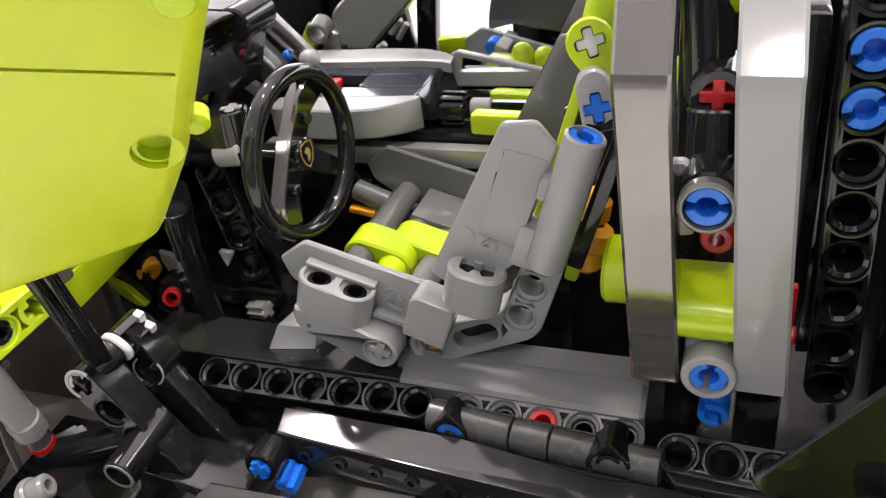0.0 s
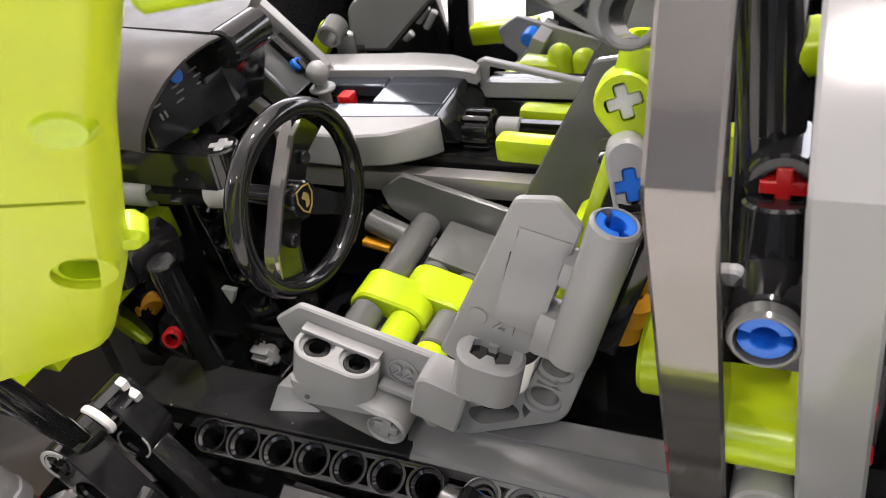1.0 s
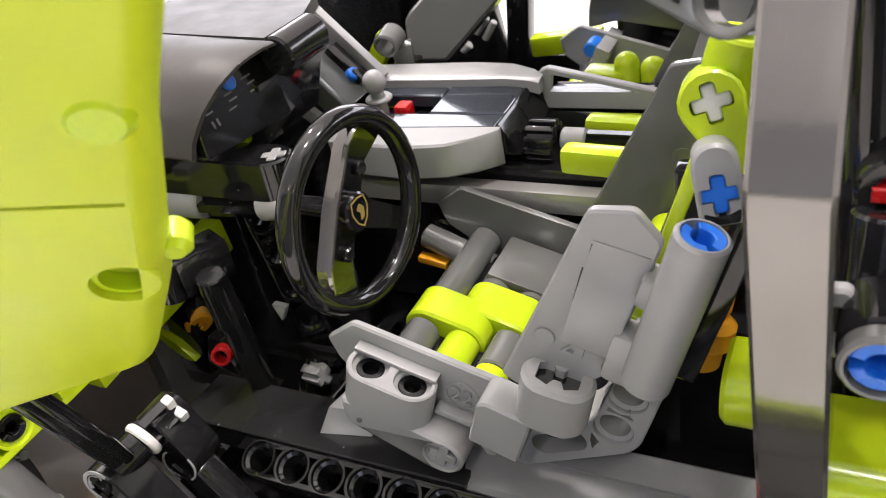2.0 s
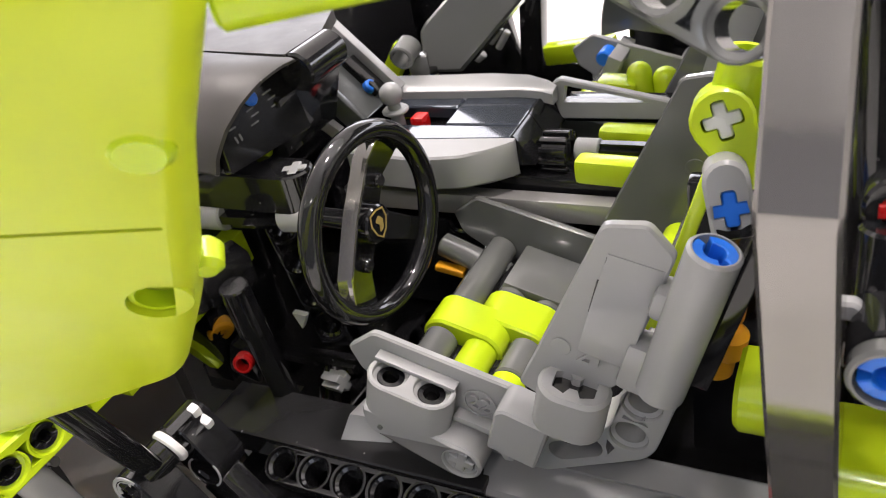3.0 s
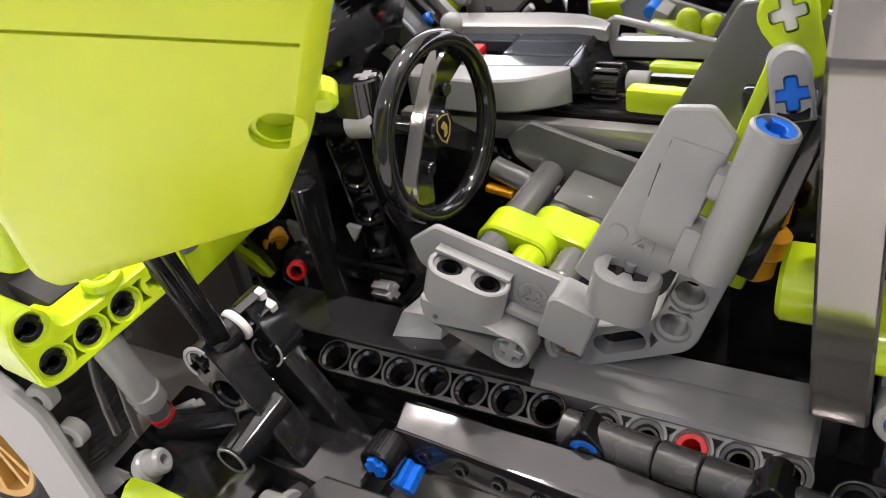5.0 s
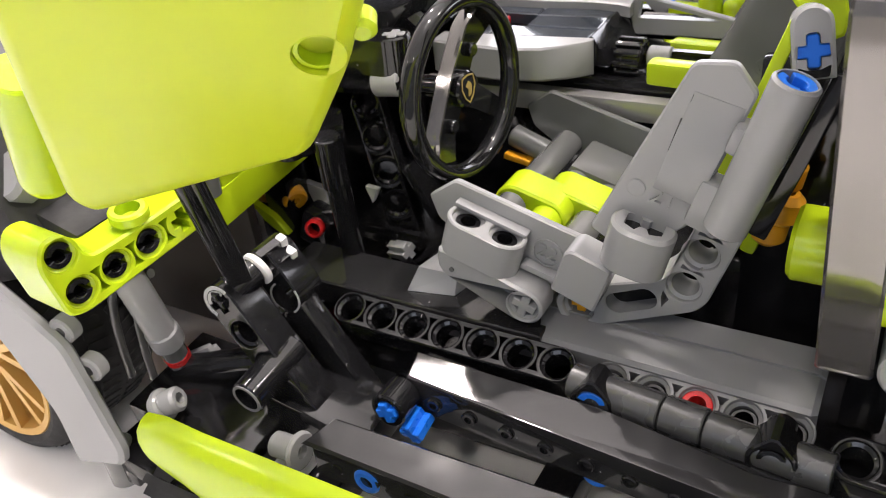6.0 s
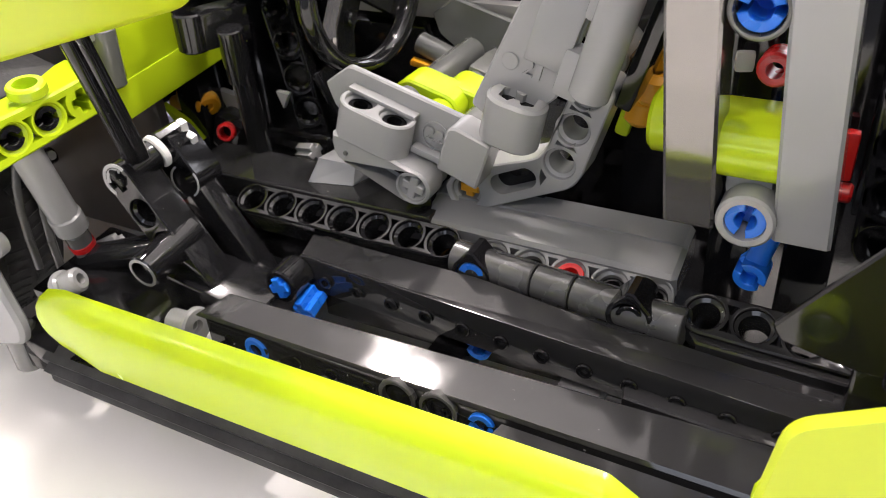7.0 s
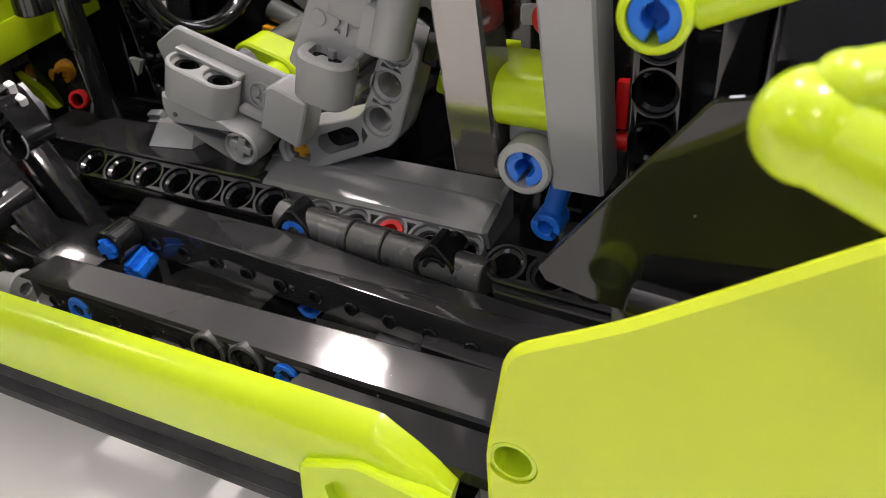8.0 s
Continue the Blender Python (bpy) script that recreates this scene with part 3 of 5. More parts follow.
    m = facing((0, 1.1, 0), (1, 0, 0), (0, -1, 0), 0.78)
    slot = [(5.58 + 0.22 * math.cos(radians(t)), 0.88 + 0.22 * math.sin(radians(t))) for t in range(115, 296, 20)]
    slot += [(6.12 + 0.22 * math.cos(radians(t)), 1.12 + 0.22 * math.sin(radians(t))) for t in range(-65, 116, 20)]
    hs = [(6.80, 1.55), (7.06, 2.29), (7.32, 3.03), (4.80, 0.55)]
    webs = [[(6.72, 1.96), (6.95, 1.91), (7.14, 1.84), (7.08, 2.0), (6.93, 1.925), (6.76, 2.05)], [(6.98, 2.70), (7.21, 2.65), (7.40, 2.58), (7.34, 2.74), (7.19, 2.665), (7.02, 2.79)],
            [(6.42, 1.02), (6.55, 1.22), (6.44, 1.40), (6.40, 1.22)]]
    bm = plate(nb(), lb, [slot], m, 0.78, 0.03, steps=hs, pockets=webs)
    bb = part("bent_beam", bm, GREY, s)
    part("pin", axle(nb(), (4.80, 1.8, 0.55), (4.80, 1.25, 0.55), 0.2), ORANGE, bb, "orange cross axle")
    # black block stands in for shade inside the slot
    part("slot_shade", block(nb(), (5.85, 1.62, 1.0), (1.15, 0.3, 0.5), turn(0, -24, 0), 0.02), BLACK, bb)
    # axle-hole cup
    ax = Vector((0.25, -0.04, 0.965)).normalized()
    mm = facing((6.22, 0.60, 3.02), (0.957, 0.06, -0.29), ax, 0.95)
    cup = [(-0.17 + 0.40 * math.cos(radians(t)), 0.40 * math.sin(radians(t))) for t in range(90, 271, 18)] + [(0.17 + 0.40 * math.cos(radians(t)), 0.40 * math.sin(radians(t))) for t in range(-90, 91, 18)]
    hole = [(-0.33, -0.15), (-0.13, -0.23), (-0.06, -0.1), (0.06, -0.1), (0.13, -0.23), (0.33, -0.15), (0.33, 0.15), (0.13, 0.23), (0.06, 0.1), (-0.06, 0.1), (-0.13, 0.23), (-0.33, 0.15)]
    bm = plate(nb(), cup, [hole], mm, 0.95, 0.06)
    part("axle_cup", bm, GREY, s)
    # black plug below the rim puts the deep hole's shade into colour
    part("cup_hole_shade", plate(nb(), inset(cup, 0.08), [], mm, 0.80, 0), BLACK, s)
    # back tube with its blue pin
    p0, p1 = Vector((7.50, 0.56, 3.22)), Vector((8.30, 0.50, 5.80))
    bt = part("back_tube", tube(nb(), p0, p1, 0.35, 0.285, 32, 0.04), GREY, s)
    d = (p1 - p0).normalized()
    part("pin", pin(nb(), p1 - d * 0.6, p1 - d * 0.02, 0.285, 40), BLUE, bt, "blue pin")
    bm = nb()
    block(bm, (7.2, 0.75, 3.55), (0.5, 0.5, 0.9), turn(0, 18, 0), 0.12)
    block(bm, (7.62, 0.8, 4.7), (0.4, 0.5, 0.5), turn(0, 18, 0), 0.12)
    part("tube_bracket", bm, GREY, s)
    # joint over the tube, with a blue axle end
    mm = facing((8.38, 1.05, 6.02), (0.97, 0.0, 0.2), (0.2, -1, 0.25), 0.6)
    o = [(0.285 * math.cos(radians(t)), 0.36 + 0.285 * math.sin(radians(t))) for t in range(0, 181, 20)] + [(-0.285, -0.4), (0.285, -0.4)]
    plus = rounded(cross_outline(0.262, 0.095), [0.06, 0.06, 0.0] * 4, 3)
    stub = rounded(cross_outline(0.235, 0.085), [0.05, 0.05, 0.02] * 4, 3)
    j = part("joint", plate(nb(), o, [plus], mm, 0.6, 0.05), GREY, s)
    part("axle", plate(nb(), stub, [], mm, 0.57, 0.02), BLUE, s, "blue cross axle")
    # flat black plate in place of the socket's shaded recess
    part("socket_shade", plate(nb(), rounded([(-0.19, -0.37), (0.19, -0.37), (0.22, -0.2), (0.08, -0.26), (-0.08, -0.26), (-0.22, -0.2)], 0.03, 2), [], mm, 0.603, 0), BLACK, j, "black plate for the shade in the socket")
    bm = nb()
    block(bm, (7.68, 1.45, 5.1), (0.2, 0.5, 2.7), turn(0, 18, 0), 0.05)
    part("back_strip", bm, LIME, s, "lime green strip")
    # lime angle joint with a grey axle end
    c = Vector((8.16, 1.72, 6.90))
    mm = facing(c, (1, 0.15, 0.3), (0.15, -0.95, 0.25), 0.75)
    dropl = [(0.41 * math.cos(radians(t)), 0.41 * math.sin(radians(t))) for t in range(-20, 201, 20)] + [(-0.1, -0.85), (0.0, -0.98), (0.25, -0.95), (0.36, -0.75)]
    lj = part("angle_joint", plate(nb(), dropl, [plus], mm, 0.75, 0.04), LIME, s, "lime green angle joint")
    part("axle", plate(nb(), stub, [], mm @ Matrix.Translation((0, 0, -0.2)), 0.91, 0.02), WHITE, lj, "light grey cross axle")
    part("headrest_tube", tube(nb(), (8.2, 2.3, 6.7), (8.42, 2.35, 7.55), 0.38, 0.25, 20), LIME, s, "lime green tube")
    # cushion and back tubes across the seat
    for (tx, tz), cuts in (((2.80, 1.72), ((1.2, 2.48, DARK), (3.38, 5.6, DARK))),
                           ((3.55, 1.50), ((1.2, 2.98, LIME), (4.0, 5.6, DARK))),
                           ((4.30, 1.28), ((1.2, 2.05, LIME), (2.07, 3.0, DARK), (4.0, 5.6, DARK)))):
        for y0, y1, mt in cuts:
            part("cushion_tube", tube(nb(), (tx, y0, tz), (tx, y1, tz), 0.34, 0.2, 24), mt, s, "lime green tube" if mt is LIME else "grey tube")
    for (ax_, az), (bx, bz), y0, y1 in (((2.80, 1.72), (3.55, 1.50), 2.5, 3.36), ((3.55, 1.50), (4.30, 1.28), 3.0, 3.95)):
        k = math.degrees(math.atan2(bz - az, bx - ax_))
        o = [(ax_ + 0.43 * math.cos(radians(k + t)), az + 0.43 * math.sin(radians(k + t))) for t in range(90, 271, 12)] + [(bx + 0.43 * math.cos(radians(k + t)), bz + 0.43 * math.sin(radians(k + t))) for t in range(-90, 91, 12)]
        part("cushion_link", plate(nb(), o, [], facing((0, y0, 0), (1, 0, 0), (0, -1, 0), y1 - y0), y1 - y0, 0.05), LIME, s, "lime green link piece")
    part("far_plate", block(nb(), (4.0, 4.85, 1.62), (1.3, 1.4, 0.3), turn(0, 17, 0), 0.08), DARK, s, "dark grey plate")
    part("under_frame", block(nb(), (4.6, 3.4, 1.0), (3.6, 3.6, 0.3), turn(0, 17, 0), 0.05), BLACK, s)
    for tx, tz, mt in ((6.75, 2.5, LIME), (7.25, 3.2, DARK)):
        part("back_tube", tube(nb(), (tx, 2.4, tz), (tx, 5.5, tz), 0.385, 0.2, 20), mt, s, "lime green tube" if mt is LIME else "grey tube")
    part("back_panel", block(nb(), (8.35, 3.3, 4.2), (0.3, 4.2, 3.0), turn(0, 18, 0), 0.05), BLACK, s)
    part("seat_foot", block(nb(), (5.0, 3.3, 0.2), (3.0, 3.0, 1.6), None, 0.1), BLACK, s)
    return s


# ---- steering wheel and dashboard ----
def steering_wheel():
    c = Vector((1.725, 2.75, 4.09))
    n = Vector((0.993, -0.105, 0.044)).normalized()
    v = (Vector((0, 0, 1)) - n * n.z).normalized()
    u = v.cross(n)  # across the wheel, inwards
    s = thing("steering_wheel", tuple(c - n * 0.4), "glossy black plastic steering wheel with three spokes", "steering wheel")
    at = lambda a, b, w=0.0: c + u * a + v * b + n * w
    bm = nb()
    rows = []
    for i in range(56):
        t = 2 * math.pi * i / 56
        rows.append([at((1.75 + 0.2 * math.cos(q)) * math.cos(t), (1.75 + 0.2 * math.cos(q)) * math.sin(t), 0.22 * math.sin(q)) for q in [2 * math.pi * j / 14 for j in range(14)]])
    rows.append(rows[0])
    loft(bm, rows, True, False)
    part("rim", bm, GLOSS, s)
    # bowed vertical spoke pair and the wide right spoke
    fr = Matrix((u, v, n)).transposed().to_4x4()
    fr.translation = at(0, 0, -0.25)
    straight = fr.copy()
    fr = fr @ Matrix.Rotation(radians(-36), 4, "Z")  # the wheel is turned
    bm = nb()
    plate(bm, [(-0.38, 1.62), (-0.22, 1.66), (-0.46, 1.12), (-0.54, 0), (-0.46, -1.12), (-0.22, -1.66), (-0.38, -1.62), (-0.62, -1.12), (-0.69, 0), (-0.62, 1.12)], [], fr, 0.34, 0.05)
    part("spoke", bm, TITAN, s, "pearl dark grey spoke")
    bm = plate(nb(), [(-0.3, 1.60), (0.55, 1.55), (0.2, 0.95), (0.25, -0.95), (0.55, -1.55), (-0.3, -1.60), (-0.36, 0)], [ring(0.15, 14, -0.02, 0.8), ring(0.15, 14, -0.02, -0.8)], fr, 0.16, 0.02)
    part("spoke", bm, BLACK, s)
    bm = plate(nb(), [(0.1, 0.3), (1.62, 0.22), (1.62, -0.22), (0.1, -0.3)], [], fr, 0.16, 0.02)
    part("spoke", bm, BLACK, s)
    for b in (0.8, -0.8):
        part("button", tube(nb(), fr @ Vector((-0.02, b, 0.1)), fr @ Vector((-0.02, b, 0.3)), 0.14, 0, 18, 0.03), GLOSS, s)
    hb = part("hub", tube(nb(), at(0, 0, -0.5), at(0, 0, 0.12), 0.38, 0, 28, 0.04), BLACK, s)
    f2 = straight.copy()
    f2.translation = at(0, 0, 0.1)
    shield = [(-0.2, 0.27), (0, 0.31), (0.2, 0.27), (0.24, 0.05), (0.15, -0.17), (0, -0.3), (-0.15, -0.17), (-0.24, 0.05)]
    part("badge_border", plate(nb(), shield, [inset(shield, 0.03)], f2, 0.035, 0), BADGE, hb, "gold shield outline")
    part("badge_shape", plate(nb(), rounded([(-0.1, 0.08), (0.02, 0.18), (0.12, 0.06), (0.08, -0.12), (-0.04, -0.16), (0.0, 0.0)], 0.04), [], f2, 0.032, 0), BADGE, hb, "small plain gold shape")
    # column
    part("column", tube(nb(), tuple(at(0, 0, -0.45)), (0.1, 2.9, 4.02), 0.2, 0, 20), BLACK, s)
    part("column_bush", tube(nb(), (0.18, 2.9, 4.03), (-0.5, 2.87, 3.97), 0.33, 0.2, 22), GREY, s, "light grey bush")
    part("column_shaft", axle(nb(), (0.2, 2.9, 4.02), (-2.2, 2.85, 3.9), 0.3), BLACK, s)
    part("column_end", tube(nb(), (-1.95, 2.82, 3.9), (-3.0, 2.8, 3.88), 0.34, 0, 20), GREY, s, "light grey bush")
    part("column_shaft", tube(nb(), (-2.9, 2.8, 3.88), (-5.3, 2.8, 3.5), 0.24, 0, 16), BLACK, s)


def dashboard():
    d = thing("dashboard", (-2, 5, 4), "glossy black plastic dashboard with a curved hood", "dashboard")
    # hood: a curved sheet that runs forwards, its rear edge bent down towards the door
    edge = [(-0.10, 4.08, 6.81), (-0.12, 3.75, 6.85), (-0.15, 3.37, 6.84), (-0.2, 3.05, 6.80), (-0.25, 2.73, 6.71), (-0.32, 2.5, 6.6), (-0.40, 2.31, 6.45), (-0.5, 2.13, 6.28), (-0.6, 1.99, 6.06), (-0.72, 1.88, 5.8), (-0.8, 1.82, 5.5)]
    rows = []
    for k in (0.0, 0.06, 1.0, 2.0, 3.6):
        e = 0.03 if k == 0 else 0.0
        line = [Vector((x - k, y, z - e + (0.06 * k))) for x, y, z in edge]
        under = [Vector((x - k, y + 0.05 + 0.05 * i / 10, z - 0.11 + e + (0.06 * k))) for i, (x, y, z) in enumerate(edge)]
        rows.append(line + under[::-1])
    part("hood", loft(nb(), rows), COVER, d)
    part("top_panel", loft(nb(), [[(-0.35, 4.12, 6.86), (-0.35, 4.12, 6.6), (-4.2, 4.12, 6.8), (-4.2, 4.12, 7.05)], [(-0.3, 5.4, 6.86), (-0.3, 5.4, 6.6), (-4.3, 5.4, 6.8), (-4.3, 5.4, 7.05)], [(-1.2, 7.2, 6.7), (-1.2, 7.2, 6.4), (-4.5, 7.2, 6.6), (-4.5, 7.2, 6.9)]]), COVER, d)
    part("rear_roll", tube(nb(), (-0.22, 4.14, 6.47), (-0.2, 5.45, 6.47), 0.40, 0, 24, 0.05), BLACK, d)
    part("rear_face", block(nb(), (-1.0, 4.9, 5.4), (0.5, 2.4, 1.6), turn(0, 20, 0), 0.08), BLACK, d)
    # instrument plate under the hood, plain bars for its unreadable print
    m = facing((-0.62, 3.2, 5.95), (0, 1, 0), (1, -0.1, 0.25), 0.2)
    ip = part("instrument_plate", plate(nb(), rounded([(-1.2, -0.55), (1.1, -0.75), (1.2, 0.55), (0.0, 0.62), (-1.0, 0.35)], 0.08), [], m, 0.2, 0.02), BLACK, d)
    for bx, bz, bw, bh in ((-0.72, 0.34, 0.26, 0.05), (-0.70, 0.24, 0.26, 0.05), (-0.68, 0.14, 0.26, 0.05), (-0.72, -0.08, 0.07, 0.2), (-0.6, -0.08, 0.07, 0.2), (-0.1, 0.25, 0.3, 0.05), (-0.05, 0.12, 0.3, 0.05), (-0.15, -0.02, 0.3, 0.05), (0.45, 0.34, 0.36, 0.05), (0.5, 0.2, 0.3, 0.05), (0.5, 0.05, 0.3, 0.05)):
        part("print_bar", block(nb(), m @ Vector((bx, bz, 0.203)), (bw * 0.7, bh * 0.7, 0.012), m.to_3x3().to_4x4(), 0), DARK, ip)
    part("button", tube(nb(), m @ Vector((0.02, 0.42, 0.1)), m @ Vector((0.02, 0.42, 0.3)), 0.15, 0, 16), BLUE, d, "blue button")
    # box over the column, with an axle end
    o = [(-4.0, 2.62), (-0.1, 2.62)] + [(-0.1 + 0.42 * math.cos(radians(t)), 3.04 + 0.42 * math.sin(radians(t))) for t in range(-70, 91, 20)] + [(-4.0, 3.46)]
    bm = plate(nb(), o, [[(x - 0.02, y + 3.05) for x, y in cross_outline(0.25, 0.1)]], facing((0, 0, 5.0), (1, 0, 0), (0, 0, 1), 0.85), 0.85, 0.04)
    part("column_box", bm, BLACK, d)
    part("axle", axle(nb(), (-0.02, 3.05, 4.3), (-0.02, 3.05, 5.02), 0.24, spin=20), GREY, d, "light grey cross axle")
    for y in (2.9, 4.6, 8.5, 12.5):
        part("support", block(nb(), (-3.9, y, 2.6), (0.8, 0.8, 7.0), None, 0.06), BLACK, d)
    part("dash_body", block(nb(), (-4.2, 8.6, 4.4), (1.6, 11.5, 3.6), None, 0.2), BLACK, d)
    part("lime_tab", block(nb(), (-1.2, 3.7, 5.05), (0.4, 0.4, 0.25), turn(0, 20, 0), 0.06), LIME, d, "lime green tab")
    part("lime_tab", block(nb(), (-1.3, 4.3, 4.7), (0.3, 0.35, 0.15), turn(20, 20, 0), 0.05), LIME, d, "lime green tab")


# ---- centre console ----
def console():
    c = thing("centre_console", (1.2, 7.8, 0), "light and dark grey centre console with glossy tiles", "console")
    # side panel, bowed outwards
    rows = []
    for x, yo, yi in ((-0.7, 5.62, 6.2), (0.2, 5.5, 6.25), (1.2, 5.45, 6.33), (2.1, 5.65, 6.43), (2.6, 5.95, 6.48), (2.95, 6.26, 6.52), (3.06, 6.42, 6.53)):
        rows.append([(x, yo, 3.90), (x, yo + 0.05, 3.95), (x, yi, 3.97), (x, yi, 3.1), (x, yo + 0.1, 3.12), (x, yo, 3.2)])
    part("side_panel", loft(nb(), rows), GREY, c, "light grey side panel")
    bm = nb()
    block(bm, (0.9, 7.6, 2.5), (3.6, 2.0, 2.2), None, 0.06)
    part("body", bm, BLACK, c)
    flatplate(c, "tile", [(-0.6, 6.24), (0.84, 6.33), (2.92, 6.55), (2.93, 7.11), (1.14, 7.03), (-0.5, 6.97)], 3.96, 0.3, STICKER, "dark glossy tile")
    flatplate(c, "tile", [(1.14, 7.06), (2.93, 7.14), (2.87, 8.7), (1.07, 8.55), (1.09, 7.86)], 3.985, 0.3, STICKER, "dark glossy tile")
    flatplate(c, "tile", [(-0.75, 7.88), (1.05, 7.9), (1.02, 8.5), (-0.75, 8.35)], 3.98, 0.3, STICKER, "dark glossy tile")
    for y0, y1 in ((6.56, 7.62), (7.65, 8.75)):
        x0, x1 = 2.95 - 0.027 * (y0 - 6.56), 2.95 - 0.027 * (y1 - 6.56)
        bm = loft(nb(), [[(x, y, 3.99), (x + 0.05, y, 4.0), (x + 0.1, y, 3.95), (x + 0.48, y, 3.32), (x - 0.05, y, 3.3)] for x, y in ((x0, y0), (x1, y1))])
        part("end_slope", bm, BLACK, c, "glossy black sloped end")
    rows = [[(x, y0, 4.16), (x, y0 + 0.06, 4.2), (x, y1, 4.24), (x, y1, 3.9), (x, y0, 3.9)] for x, y0, y1 in ((-1.15, 8.25, 9.08), (1.45, 8.42, 9.28), (2.4, 8.5, 9.2), (3.0, 8.42, 8.9), (3.3, 8.3, 8.62))]
    part("far_strip", loft(nb(), rows), GREY, c, "light grey strip")
    part("red_block", block(nb(), (0.28, 7.42, 3.82), (0.34, 0.4, 0.36), None, 0.06), RED, c, "red block")
    # gear lever
    part("lever_ball", bmesh_ball((-0.25, 7.25, 4.60), 0.28), GREY, c, "light grey ball")
    part("lever_stem", tube(nb(), (-0.22, 7.3, 3.6), (-0.25, 7.26, 4.5), 0.16, 0, 16), GREY, c)
    part("lever_flange", tube(nb(), (-0.24, 7.28, 4.12), (-0.24, 7.28, 4.24), 0.32, 0, 20), GREY, c)
    # long dark rail between console and seat
    part("tunnel_rail", block(nb(), (3.2, 6.15, 2.55), (9.0, 0.42, 0.5), None, 0.05), PEARL, c, "pearl grey rail")
    beam(c, "tunnel_beam", (1.6, 6.0, 2.0), (8.0, 6.0, 2.0), 9, (0, -1, 0), BLACK, "black beam with holes")
    part("tunnel_wall", block(nb(), (3.5, 6.6, 0.6), (10, 0.6, 2.6), None, 0.05), BLACK, c)
    # sloping centre stack towards the windscreen
    part("stack_slab", block(nb(), (-1.85, 6.3, 4.5), (1.7, 0.22, 0.3), turn(0, 39, 0), 0.03), PALE, c, "light grey sloping slab")
    for y, mt, w in ((6.5, CHARCOAL, 0.2), (8.35, GREY, 0.28)):
        a, b = Vector((-0.75, y, 4.15)), Vector((-2.75, y, 6.3))
        bm = nb()
        block(bm, tuple((a + b) / 2), ((b - a).length, w, 0.5), turn(0, math.degrees(math.atan2(b.z - a.z, a.x - b.x)), 0), 0.04)
        part("stack_rail", bm, mt, c)
    bm = nb()
    block(bm, (-1.95, 7.42, 5.05), (2.9, 1.6, 0.3), turn(0, 47, 0), 0.05)
    part("stack_panel", bm, CHARCOAL, c, "dark grey sloping panel")
    # solid black block stands in for the shaded gap between the panels
    bm = nb()
    block(bm, (-1.35, 7.95, 4.75), (1.1, 0.42, 0.2), turn(0, 47, 0), 0.03)
    part("stack_gap_shade", bm, BLACK, c)
    part("pin", tube(nb(), (-1.25, 7.8, 4.48), (-1.08, 7.8, 4.60), 0.17, 0.09, 20), BLUE, c, "blue pin")
    # arm of the passenger side, seen over the tunnel
    m = facing((0, 8.7, 0), (1, 0, 0), (0, -1, 0), 0.22)
    arm_out = flat(m, [(x, 8.7, z) for x, z in ((3.15, 4.26), (3.36, 4.36), (6.05, 3.79), (6.04, 3.39), (3.28, 3.36), (3.15, 3.9))])
    arm_gap = flat(m, [(x, 8.7, z) for x, z in ((3.46, 4.2), (5.45, 3.81), (3.38, 3.78))])
    part("arm_frame", plate(nb(), rounded(arm_out, 0.06), [arm_gap], m, 0.22, 0.035), GREY, c, "light grey triangular frame")
    part("arm_back", block(nb(), (4.6, 9.2, 3.45), (2.6, 0.6, 0.5), None, 0.05), BLACK, c)
    part("lime_link", block(nb(), (4.2, 10.4, 3.45), (1.0, 0.7, 0.36), turn(0, 4, 0), 0.1), LIME, c, "lime green link")
    for x, z in ((4.78, 3.62), (5.4, 3.5)):
        top = (x - 0.1, 10.5, z + 0.08)
        part("lime_tube", tube(bmesh_ball(top, 0.305), (x, 10.3, z - 0.6), top, 0.3, 0, 26, 0.02), LIME, c, "lime green tube")
    # gear, pins and lime cross pieces behind the console
    g = part("gear", tube(nb(), (3.45, 7.15, 3.35), (4.05, 7.15, 3.35), 0.4, 0, 24), BLACK, c, "black gear")
    for i in range(12):
        a = 2 * math.pi * i / 12
        part("tooth", block(nb(), (3.75, 7.15 + 0.43 * math.cos(a), 3.35 + 0.43 * math.sin(a)), (0.6, 0.13, 0.13), turn(math.degrees(a), 0, 0), 0.025), BLACK, g)
    part("bush", tube(nb(), (4.15, 7.2, 3.4), (4.7, 7.2, 3.4), 0.26, 0.12, 20), GREY, c, "light grey bush")
    part("axle", axle(nb(), (4.6, 7.2, 3.4), (6.5, 7.2, 3.4), 0.2), BLACK, c)
    part("cross_piece", block(nb(), (5.1, 6.55, 3.3), (1.5, 0.5, 0.55), turn(0, 0, -4), 0.12), LIME, c, "lime green cross piece")
    part("cross_piece", block(nb(), (5.3, 7.95, 3.3), (1.7, 0.5, 0.55), turn(0, 0, -4), 0.12), LIME, c, "lime green cross piece")
    part("base_block", block(nb(), (4.8, 7.4, 1.6), (4.5, 1.8, 2.9), None, 0.05), BLACK, c)
    part("base_block", block(nb(), (1.0, 7.7, 0.2), (4.6, 1.6, 2.8), None, 0.05), BLACK, c)


def bmesh_ball(c, r):
    bm = nb()
    bmesh.ops.create_uvsphere(bm, u_segments=24, v_segments=14, radius=r)
    bmesh.ops.translate(bm, vec=c, verts=bm.verts)
    return bm


